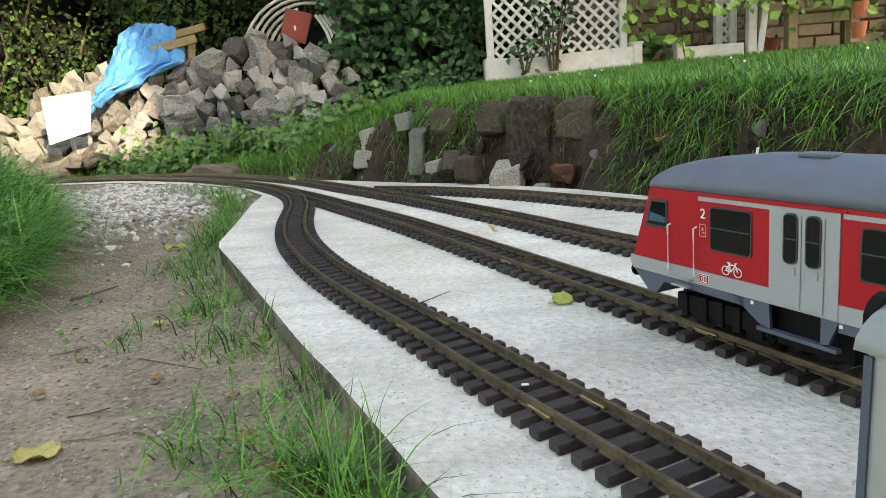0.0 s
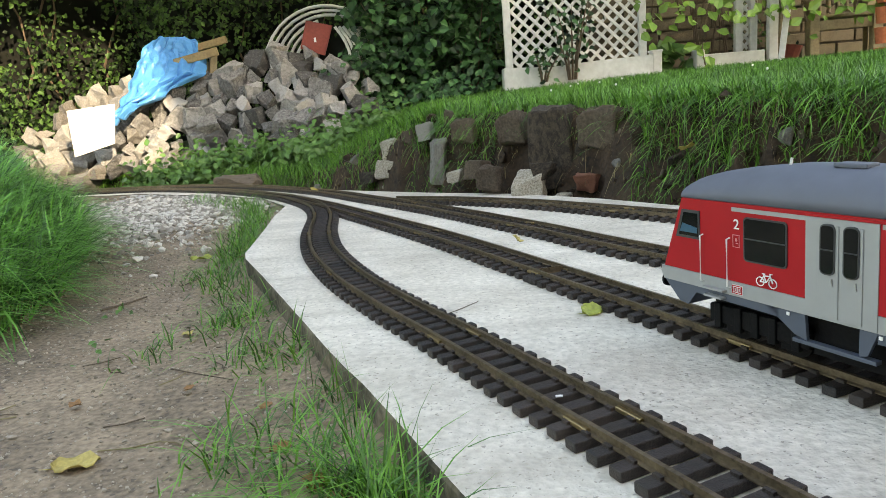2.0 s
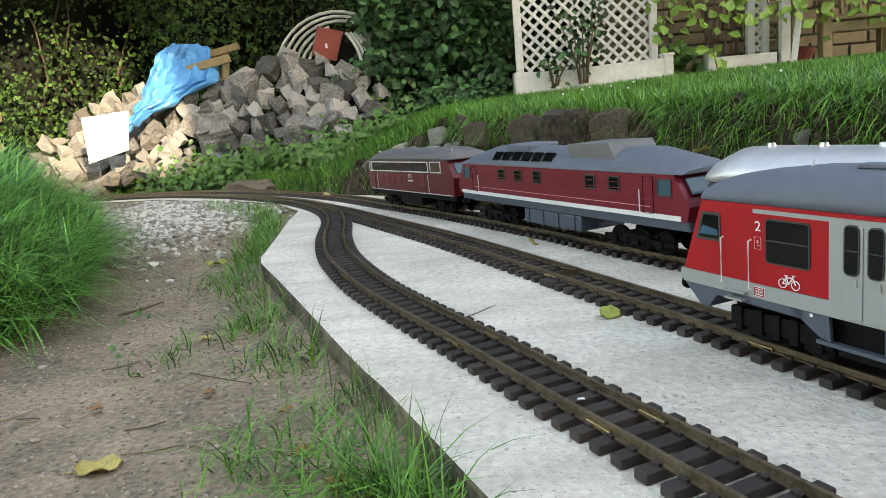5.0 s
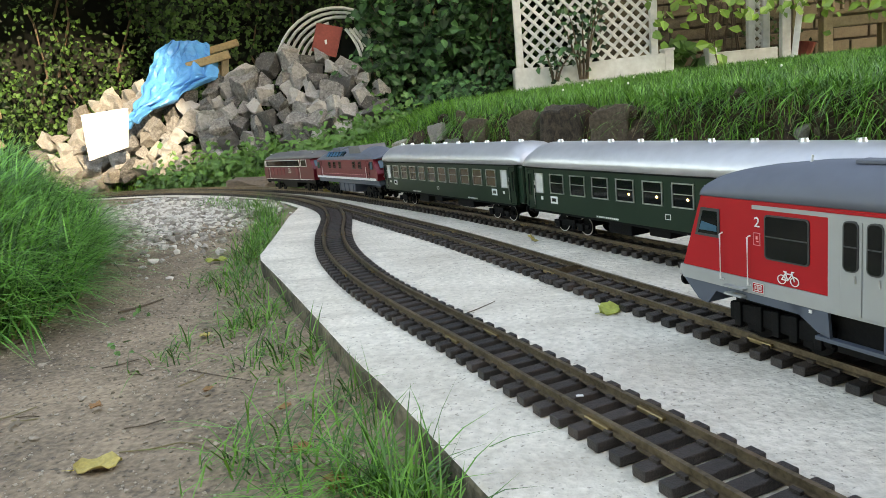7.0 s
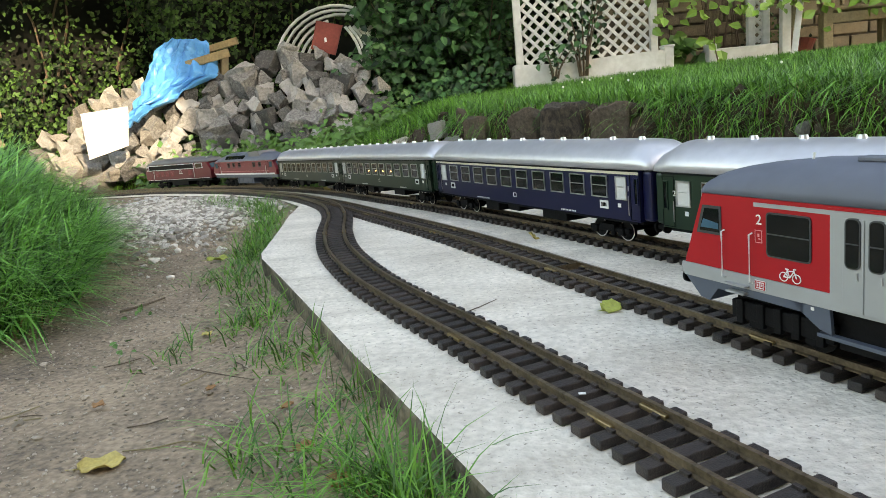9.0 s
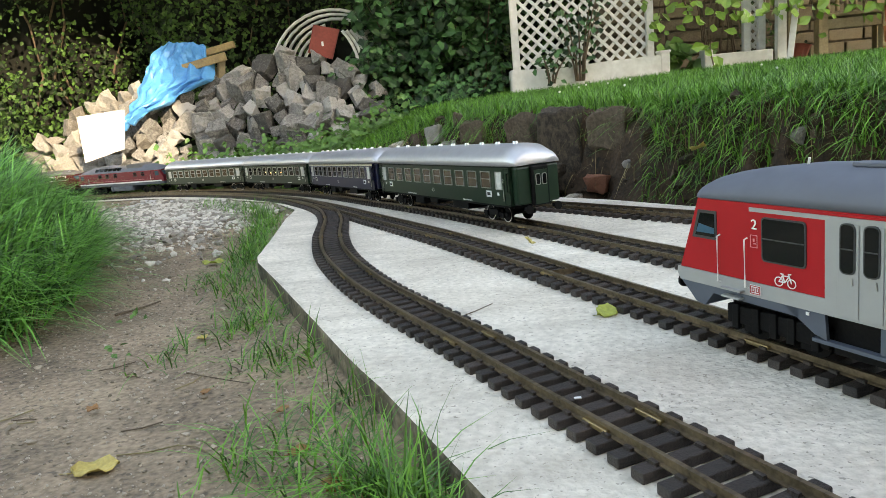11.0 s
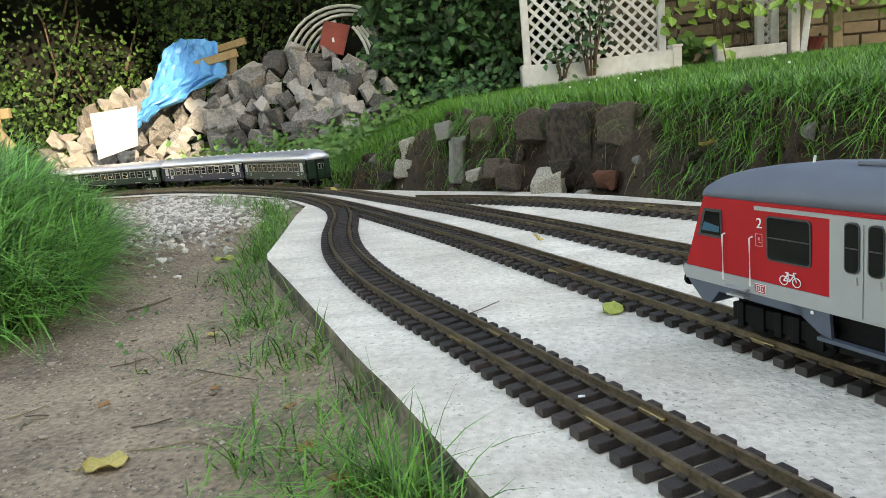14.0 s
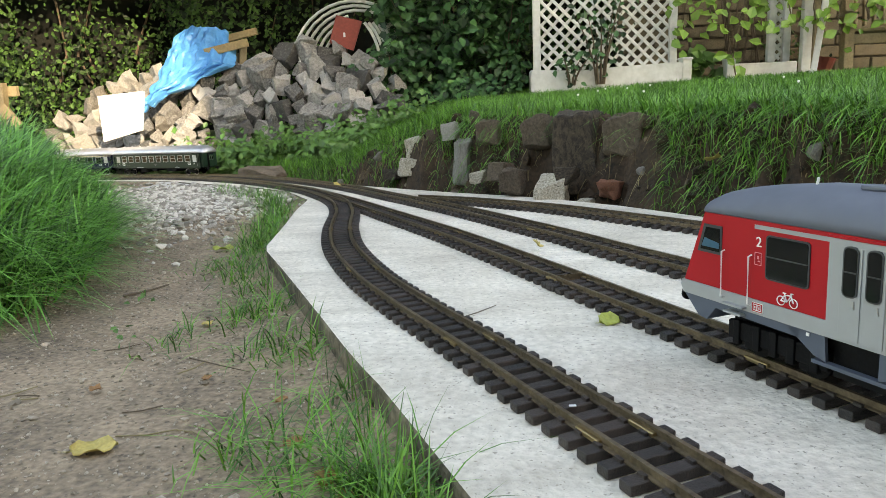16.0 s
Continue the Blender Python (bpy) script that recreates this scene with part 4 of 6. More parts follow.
# ---- plants ----
def blades(name, roots, heights, width, lean, material, label, category, kind="stuff", droop=0.5, wind=(0, 0)):
    """Many bent grass blades as one mesh: three steps and a tip each."""
    n = len(roots)
    rng = np.random.default_rng(len(name) + n)
    wide = width * stretch(np.asarray(roots)[:, 1])[:, None]
    h = np.asarray(heights, float) * stretch(np.asarray(roots)[:, 1])
    r = laid(roots)
    ang = rng.uniform(0, 2 * np.pi, n)
    out = np.stack([np.cos(ang), np.sin(ang)], 1) * (lean * rng.uniform(0.2, 1.2, n))[:, None] + np.array(wind)
    sidev = np.stack([-np.sin(ang + 0.6), np.cos(ang + 0.6)], 1)
    V = []
    for u, wd in ((0.0, 1.0), (0.4, 0.9), (0.75, 0.6)):
        bend = u ** 1.8
        c = np.concatenate([r[:, :2] + out * h[:, None] * bend, (r[:, 2] + h * (u - droop * 0.45 * u * u * np.hypot(out[:, 0], out[:, 1])))[:, None]], 1)
        off = np.concatenate([sidev * (wide * wd * 0.5), np.zeros((n, 1))], 1)
        V += [c - off, c + off]
    V.append(np.concatenate([r[:, :2] + out * h[:, None], (r[:, 2] + h * (1 - droop * 0.45 * np.hypot(out[:, 0], out[:, 1])))[:, None]], 1))
    verts = np.stack(V, 1).reshape(-1, 3)
    b = (np.arange(n) * 7)[:, None]
    quads = np.concatenate([b + [[0, 1, 3, 2]], b + [[2, 3, 5, 4]]]).tolist()
    tris = (b + [[4, 5, 6]]).tolist()
    ob = obj(name, mesh_of(name, verts, quads + tris, material))
    return tagged(ob, label, category, kind=kind)


def leaves(name, pts, normals, size, material, parent=None, fold=0.25, shape="leaf"):
    """Pointed leaves folded along the midrib, one mesh."""
    n = len(pts)
    rng = np.random.default_rng(n)
    P, N = np.asarray(pts, float), np.asarray(normals, float) + rng.normal(0, 0.45, (n, 3))
    N /= np.linalg.norm(N, axis=1)[:, None]
    D = np.cross(N, rng.normal(0, 1, (n, 3))) + np.array([0, 0, -0.5])
    D -= N * (D * N).sum(1)[:, None]
    D /= np.linalg.norm(D, axis=1)[:, None]
    S = np.cross(N, D)
    sz = (size * rng.uniform(0.55, 1.25, n))[:, None]
    tip, base = P + D * sz * 0.55, P - D * sz * 0.45
    la, lb = P - D * sz * 0.12 + S * sz * 0.36 + N * sz * fold * 0.4, P - D * sz * 0.12 - S * sz * 0.36 + N * sz * fold * 0.4
    ma, mb = P + D * sz * 0.22 + S * sz * 0.25 + N * sz * fold * 0.25, P + D * sz * 0.22 - S * sz * 0.25 + N * sz * fold * 0.25
    verts = np.stack([base, la, ma, tip, mb, lb], 1).reshape(-1, 3)
    b = (np.arange(n) * 6)[:, None]
    faces = np.concatenate([b + [[0, 1, 2, 3]], b + [[0, 3, 4, 5]]]).tolist()
    return obj(name, mesh_of(name, verts, faces, material), parent)


def scatter(n, x0, x1, y0, y1, keep):
    rng = np.random.default_rng(n)
    x, y = rng.uniform(x0, x1, n), rng.uniform(y0, y1, n)
    k = keep(x, y)
    x, y = x[k], y[k]
    return np.stack([x, y, ground_z(x, y) - 0.004], 1)


def build_grass():
    rng = np.random.default_rng(5)
    bank = lambda x, y: side_distance(FAR_EDGE, x, y)
    mound = lambda x, y: -side_distance(MOUND_EDGE, x, y)
    # lawn above the bank
    r = scatter(150000, -0.9, 2.6, 1.6, 5.0, lambda x, y: (bank(x, y) > 0.15) & (x > -0.75 + 0.3 * rough(x, y)) & (bank(x, y) < 2.6))
    blades("lawn_grass", r, rng.uniform(0.025, 0.065, len(r)), 0.0034, 0.7, GRASS, "lush green lawn grass above the bank", "grass")
    r = scatter(60000, -0.5, 2.4, 0.9, 3.2, lambda x, y: (bank(x, y) > 0.11) & (bank(x, y) < 0.24) & (rough(x, y, 0.8) > -0.3))
    blades("bank_grass", r, rng.uniform(0.035, 0.1, len(r)), 0.0026, 1.15, GRASS, "long grass hanging over the bank edge", "grass", droop=2.2, wind=(-0.14, -0.22))
    r = scatter(110000, 0.3, 2.4, 0.7, 2.6, lambda x, y: (bank(x, y) > 0.1 + 0.06 * rough(x, y, 1.3)) & (bank(x, y) < 0.26) & (x > 0.5 + 0.12 * rough(x, y, 2)))
    blades("brow_grass", r, rng.uniform(0.035, 0.1, len(r)), 0.003, 1.2, GRASS, "thick grass matted over the brow of the bank", "grass", droop=1.9, wind=(-0.12, -0.25))
    roots, tall = [], []
    for x in (-0.28, -0.1, -0.04, 0.02, 0.07, 0.12, 0.5, 0.56, 0.6, 0.64, 0.78):
        far = np.array(FAR_EDGE)[::-1]
        y = float(np.interp(x, far[:, 0], far[:, 1])) + 0.13
        px, py = rng.normal(x, 0.03, 110), rng.normal(y + 0.015, 0.014, 110)
        roots.append(np.stack([px, py, ground_z(px, py)], 1))
        tall.append(rng.uniform(0.03, 0.09, 110))
    blades("hanging_tufts", np.concatenate(roots), np.concatenate(tall), 0.0028, 1.0, GRASS, "long grass tufts hanging down the bank's face", "grass", droop=3.0, wind=(-0.3, -0.35))
    r = scatter(11000, -0.5, 2.4, 0.9, 3.2, lambda x, y: (bank(x, y) > 0.07) & (bank(x, y) < 0.17))
    blades("bank_roots", r, rng.uniform(0.03, 0.09, len(r)), 0.0022, 0.7, STRAW, "dry brown roots and stalks hanging from the bank", "grass", droop=4.5, wind=(-0.4, -0.5))
    # slope below the rock pile
    r = scatter(60000, -2.3, 0.0, 2.5, 4.4, lambda x, y: (bank(x, y) > 0.06) & (bank(x, y) < 1.0) & (rough(x, y, 1.2) > -0.15))
    blades("slope_grass", r, rng.uniform(0.02, 0.07, len(r)), 0.0034, 0.8, GRASS, "patchy green grass on the slope", "grass")
    # thick tussock by the path
    r = scatter(110000, -2.2, -0.55, 0.8, 3.1, lambda x, y: (mound(x, y) > 0.0) & (mound(x, y) < 0.9))
    blades("tussock_grass", r, rng.uniform(0.07, 0.27, len(r)) * (0.85 + 0.55 * rough(r[:, 0], r[:, 1], 2.2)), 0.005, 1.25, TUSSOCK, "long thick grass on the mound beside the path", "grass", droop=1.3, wind=(0.02, -0.12))
    # single clumps whose blades arch outwards over the path
    clumps, tall = [], []
    for x, y in scatter(900, -1.5, -0.6, 0.85, 2.5, lambda x, y: (mound(x, y) > 0.0) & (mound(x, y) < 0.3))[:, :2]:
        n = int(rng.uniform(14, 34))
        px, py = rng.normal(x, 0.012, n), rng.normal(y, 0.012, n)
        clumps.append(np.stack([px, py, ground_z(px, py) - 0.004], 1))
        tall.append(rng.uniform(0.5, 1.0, n) * rng.uniform(0.1, 0.26))
    blades("clump_grass", np.concatenate(clumps), np.concatenate(tall), 0.0052, 1.5, TUSSOCK, "arching clumps of broad grass hanging over the path", "grass", droop=1.5, wind=(0.14, -0.15))
    r = scatter(4500, -1.6, -0.55, 0.8, 2.4, lambda x, y: (mound(x, y) > -0.01) & (mound(x, y) < 0.15))
    blades("hanging_grass", r, rng.uniform(0.08, 0.16, len(r)), 0.003, 0.8, STRAW, "pale dry grass at the foot of the mound", "grass", droop=2.0, wind=(0.5, -0.2))
    # tufts along the slab
    tufts = [(-0.08, 0.53, 1.0, 190), (-0.12, 0.585, 0.8, 110), (-0.185, 0.63, 0.5, 80), (-0.05, 0.46, 0.9, 160), (-0.26, 0.68, 0.45, 60), (-0.16, 0.74, 0.6, 70), (-0.25, 0.93, 0.5, 70), (-0.31, 0.96, 0.3, 60),
             (-0.36, 1.16, 0.5, 80), (-0.4, 1.13, 0.35, 80), (-0.43, 1.3, 0.4, 50), (-0.5, 1.42, 0.55, 90), (-0.53, 1.52, 0.5, 70), (-0.54, 1.68, 0.65, 170), (-0.57, 1.85, 0.65, 170), (-0.6, 2.0, 0.6, 180), (-0.62, 2.16, 0.6, 180), (-0.68, 2.32, 0.6, 170), (-0.76, 2.47, 0.5, 140),
             (-0.95, 2.7, 0.35, 70), (-0.86, 2.6, 0.4, 90), (-1.05, 2.82, 0.35, 70), (0.0, 0.36, 0.8, 120), (-0.47, 1.02, 0.2, 40), (-0.6, 1.5, 0.25, 40)]
    roots, tall = [], []
    for x, y, k, n in tufts:
        n = int(n * 1.05)
        px, py = rng.normal(x, 0.013 + 0.012 * (k < 0.7), n), rng.normal(y, 0.02 + 0.018 * (k < 0.7), n)
        ok = side_distance(SLAB, px, py) < -0.004
        rr = np.stack([px, py, ground_z(px, py) - 0.003], 1)[ok]
        roots.append(rr)
        tall.append(rng.uniform(0.03, 0.13, len(rr)) * (0.35 + 0.65 * k))
    blades("edge_grass", np.concatenate(roots), np.concatenate(tall), 0.0022, 1.6, GRASS, "green grass tufts growing beside the concrete slab edge", "grass", droop=1.1)
    stalks, lengths = [], []
    for x, y, h in ((-0.125, 0.66, 0.12), (-0.1, 0.6, 0.13), (-0.065, 0.54, 0.12), (-0.05, 0.5, 0.1), (-0.2, 0.82, 0.1)):
        rr = np.array([[x + q * 0.004, y, gz(x, y)] for q in range(3)])
        stalks.append(rr)
        lengths += [h, h * 0.8, h * 0.6]
    blades("grass_stalks", np.concatenate(stalks), lengths, 0.0014, 0.3, GRASS, "tall thin grass stalks at the slab edge", "grass", droop=0.2)
    r = scatter(16000, -1.6, 1.2, 1.0, 3.9, lambda x, y: (bank(x, y) > 0.01) & (bank(x, y) < 0.12) & (rough(x, y, 1.1) > 0.12 + 0.12 * step(-0.5, 0.3, x)))
    blades("foot_grass", r, rng.uniform(0.02, 0.075, len(r)), 0.0026, 0.9, GRASS, "green grass sprouting at the foot of the bank", "grass", droop=1.0)
    # crumbled soil on the bank's face
    ball = bmesh.new()
    bmesh.ops.create_icosphere(ball, subdivisions=1, radius=1)
    base, tri = np.array([v.co for v in ball.verts]), np.array([[v.index for v in f.verts] for f in ball.faces])
    ball.free()
    for n, lo, hi, m, label in ((14000, 0.003, 0.014, SOIL, "crumbled dark soil clods on the bank"), (1500, 0.012, 0.042, SOIL, "large lumps of dark soil and roots on the bank"), (1300, 0.002, 0.012, GRAVELSTONE, "pale stone chips scattered at the foot of the bank")):
        P = scatter(n, -0.7, 2.2, 0.9, 3.2, lambda x, y: (bank(x, y) > 0.012) & (bank(x, y) < (0.06 if m is GRAVELSTONE else 0.17)))
        V, F = [], []
        for i, p in enumerate(P):
            size = lo + (hi - lo) * rng.random() ** 3
            V.append(base * rng.uniform(0.55, 1.2, (12, 3)) * size * rng.uniform(0.6, 1.1, 3) + lay(*p) + (0, 0, 0.003))
            F.append(tri + 12 * i)
        tagged(obj("soil_clods", mesh_of("soil_clods", np.concatenate(V), np.concatenate(F).tolist(), m)), label, "soil", kind="stuff")
    # clover flowers in the lawn
    for k in range(9):
        x, y = rng.uniform(0.2, 1.5), rng.uniform(2.2, 3.3)
        bm = bmesh.new()
        bmesh.ops.create_icosphere(bm, subdivisions=1, radius=0.0055)
        ob = part("clover_flower", bm, PETAL, None)
        ob.location = lay(x, y, gz(x, y) + 0.055)
        tagged(ob, "small white clover flower in the lawn", "flower", "clover flowers in the lawn")


def build_hedge():
    h = thing("ivy_hedge", "dark ivy and shrubs covering the garden boundary", "hedge")
    rng = np.random.default_rng(11)
    def face(u):
        return 5.05 + 0.18 * np.sin(u * 2.1) + 0.1 * np.sin(u * 5.3 + 1)
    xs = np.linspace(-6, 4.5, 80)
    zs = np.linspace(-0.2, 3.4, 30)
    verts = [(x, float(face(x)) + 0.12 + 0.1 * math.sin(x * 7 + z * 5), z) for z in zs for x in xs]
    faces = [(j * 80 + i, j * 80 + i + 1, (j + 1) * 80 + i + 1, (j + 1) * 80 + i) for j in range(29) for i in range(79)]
    # Backing sheet coloured near black for the shade deep behind the leaves.
    obj("shade_sheet", mesh_of("shade_sheet", verts, faces, HEDGE_SHADE, True), h, label="near-black sheet standing for the shade inside the hedge")
    n = 80000
    x, z = rng.uniform(-4.6, 3.5, n), rng.uniform(0.0, 2.3, n)
    d = np.sin(x * 3.3 + 1.1) * np.sin(z * 4.1 + x) + 0.5 * np.sin(x * 9 + z * 7)
    keep = rng.uniform(-1.2, 0.9, n) < d + 0.05
    x, z = x[keep], z[keep]
    y = face(x) - 0.28 * rng.random(len(x)) ** 0.7 - 0.1 * np.clip(np.sin(x * 3.3 + 1.1) * np.sin(z * 4.1 + x), 0, 1)
    leaves("ivy", np.stack([x, y, z], 1), np.tile((0, -1, 0.35), (len(x), 1)), 0.036, IVY, h)
    for k in range(14):
        x0 = rng.uniform(-3.4, 1.5)
        bm = tube(bmesh.new(), [(x0 + 0.1 * math.sin(q * 2 + k), float(face(x0)) - 0.02, q * 0.35) for q in range(7)], lambda u: 0.012 * (1 - 0.6 * u), 5)
        part("stem", bm, TWIG, h)


def shrub(x, y, z, w, hgt, n, size, material, label, stems=7, depth=0.5, seed=1):
    s = thing("shrub", label, "shrub")
    rng = np.random.default_rng(seed)
    pts, nor = [], []
    for k in range(stems):
        ex, ey, ez = rng.uniform(-w, w), rng.uniform(-w * depth, w * depth), hgt * rng.uniform(0.6, 1.05)
        line = [(x + ex * 0.15 + (ex * 0.85) * u ** 1.3, y + ey * u, z + ez * u ** 0.8) for u in np.linspace(0, 1, 7)]
        part("branch", tube(bmesh.new(), line, lambda u: 0.007 * (1 - 0.8 * u), 5), TWIG, s)
        m = n // stems
        us = rng.uniform(0.2, 1.05, m)
        for u in us:
            i = min(5, int(u * 6))
            p = np.array(line[i]) + (np.array(line[i + 1]) - np.array(line[i])) * (u * 6 - i)
            pts.append(p + rng.normal(0, 0.055, 3) * (0.5 + w))
            nor.append((rng.normal(0, 0.4), -0.8, 0.7))
    leaves("foliage", pts, nor, size, material, s)
    return s


# ---- stones and rubbish heap ----
def rock_mesh(seed, material, points=17):
    """Angular broken block: the hull of random points, with worn edges and a little relief."""
    rng = random.Random(seed)
    bm = bmesh.new()
    for _ in range(points):
        d = Vector((rng.uniform(-1, 1), rng.uniform(-0.9, 0.9), rng.uniform(-0.8, 0.8)))
        d *= 0.5 / max(abs(d.x), abs(d.y), abs(d.z))
        bm.verts.new((d.x, d.y * 0.85, d.z * 0.8))
    bmesh.ops.convex_hull(bm, input=bm.verts)
    bmesh.ops.delete(bm, geom=[v for v in bm.verts if not v.link_faces], context="VERTS")
    bmesh.ops.bevel(bm, geom=bm.edges[:], offset=0.03, segments=1, affect="EDGES")
    bmesh.ops.triangulate(bm, faces=bm.faces[:])
    bmesh.ops.subdivide_edges(bm, edges=bm.edges[:], cuts=1, use_grid_fill=True)
    for v in bm.verts:
        v.co += Vector((noise.noise(v.co * 6 + Vector((seed, 0, 0))), noise.noise(v.co * 6 + Vector((0, seed, 0))), noise.noise(v.co * 6 + Vector((0, 0, seed))))) * 0.025
    bmesh.ops.recalc_face_normals(bm, faces=bm.faces)
    me = bpy.data.meshes.new("rock")
    bm.to_mesh(me)
    bm.free()
    me.materials.append(material)
    return me


def block_mesh(seed, material, skew=0.2):
    """Roughly squared quarry block: a cube with pushed corners, chipped edges and a broken face."""
    rng = random.Random(seed)
    bm = bmesh.new()
    bmesh.ops.create_cube(bm, size=1)
    for v in bm.verts:
        v.co += Vector([rng.uniform(-skew, skew) * 0.9 for _ in range(3)])
    cut = Vector([rng.uniform(-1, 1) for _ in range(3)]).normalized()
    r = bmesh.ops.bisect_plane(bm, geom=bm.verts[:] + bm.edges[:] + bm.faces[:], plane_co=cut * 0.42, plane_no=cut, clear_outer=True)
    edge = [g for g in r["geom_cut"] if isinstance(g, bmesh.types.BMEdge)]
    if edge:
        bmesh.ops.contextual_create(bm, geom=edge)
    bmesh.ops.bevel(bm, geom=bm.edges[:], offset=0.035, segments=1, affect="EDGES")
    bmesh.ops.triangulate(bm, faces=bm.faces[:])
    bmesh.ops.subdivide_edges(bm, edges=[e for e in bm.edges if e.calc_length() > 0.2], cuts=3, use_grid_fill=True)
    bmesh.ops.triangulate(bm, faces=bm.faces[:])
    off = Vector((seed * 1.7, seed * 0.3, seed * 2.1))
    for v in bm.verts:
        v.co += Vector((noise.noise(v.co * 3 + off), noise.noise(v.co * 3 - off), noise.noise(v.co * 3 + off * 2))) * 0.09 + Vector((noise.noise(v.co * 11 + off), noise.noise(v.co * 11 - off), noise.noise(v.co * 11))) * 0.022
    bmesh.ops.recalc_face_normals(bm, faces=bm.faces)
    me = bpy.data.meshes.new("rock")
    bm.to_mesh(me)
    bm.free()
    me.materials.append(material)
    return me


def stone(me, x, y, z, size, label, group, rot=None, name="rock", squash=(1, 1, 1)):
    ob = new(name, me)
    r = rot or [random.uniform(0, 6.28) for _ in range(3)]
    size *= float(stretch(y))
    ob.matrix_basis = Matrix.Translation(lay(x, y, z)) @ Euler(r).to_matrix().to_4x4() @ Matrix.Diagonal((size * squash[0], size * squash[1], size * squash[2], 1))
    return tagged(ob, label, "rock", group)


def pile_top(x):
    """Height of the rock heap's crest along x."""
    return float(np.interp(x, [-2.45, -2.25, -1.95, -1.6, -1.3, -1.0, -0.75, -0.5, -0.3], [0.2, 0.42, 0.5, 0.55, 0.5, 0.62, 0.62, 0.5, 0.25]))


def build_rocks():
    greys = [block_mesh(k, ROCK, 0.27) for k in range(9)]
    tans = [block_mesh(20 + k, TANROCK, 0.32) for k in range(6)]
    rng = random.Random(4)
    for row in range(8):
        for k in range(22):
            x = -2.42 + k * 0.098 + rng.uniform(-0.03, 0.03) + 0.05 * (row % 2)
            base = gz(x, 3.95) + 0.045
            top = pile_top(x)
            z = base + row * 0.071
            if z > top - 0.02 or x > -0.42:
                continue
            y = 3.95 + row * 0.05 + rng.uniform(-0.03, 0.03) - 0.1 * math.sin((x + 2.4) * 1.5)
            tan = x < -1.75 + rng.uniform(-0.2, 0.15)
            stone(rng.choice(tans if tan else greys), x, y, z + 0.04, rng.uniform(0.055, 0.108), "angular tan limestone rock in the heap" if tan else "angular grey broken rock in the heap", "rocks of the heap", [rng.uniform(0, 6.28) for _ in range(3)])
    # stones set in the bank
    bank = [block_mesh(40 + k, BANKROCK, 0.2) for k in range(5)]
    pale = [block_mesh(70 + k, PALEROCK, 0.13) for k in range(3)]
    upright = [block_mesh(30 + k, TANROCK, 0.1) for k in range(2)]
    spec = SPEC_STONES
    for x, y, z, sx, sy, sz, kind in spec:
        me, lab = {"b": (rng.choice(bank), "dark earthy stone set in the soil bank"), "p": (rng.choice(pale), "pale weathered stone at the foot of the bank"), "r": (RED_ROCK, "broken red brick lump in the bank"), "t": (rng.choice(upright), "tan upright stone in the bank")}[kind]
        if x < -0.33:
            z = gz(x, y) + 0.15 * sz
        stone(me, x, y + sy * 0.42, z, 0.95, lab, "stones of the bank", [rng.uniform(-0.12, 0.12), rng.uniform(-0.12, 0.12), rng.uniform(-0.25, 0.25) - 0.5], "stone", (sx, sy, sz))


def build_bank_rubble():
    """Smaller stones along the bank's face."""
    kinds = [rock_mesh(90 + k, (BANKROCK, BANKROCK, PALEROCK, TANROCK)[k % 4], 14) for k in range(8)]
    rng = random.Random(17)
    far = np.array(FAR_EDGE)
    for k in range(70):
        x = rng.uniform(-1.2, 1.1)
        y = float(np.interp(x, far[::-1, 0], far[::-1, 1])) + rng.uniform(0.03, 0.17)
        size = 0.012 + 0.045 * rng.random() ** 2
        stone(kinds[rng.randrange(8)], x, y, gz(x, y) + size * 0.05, size, "weathered stone embedded in the soil bank", "stones of the bank", [rng.uniform(0, 6.28) for _ in range(3)], "stone")


RED_ROCK = block_mesh(77, REDBRICK, 0.15)
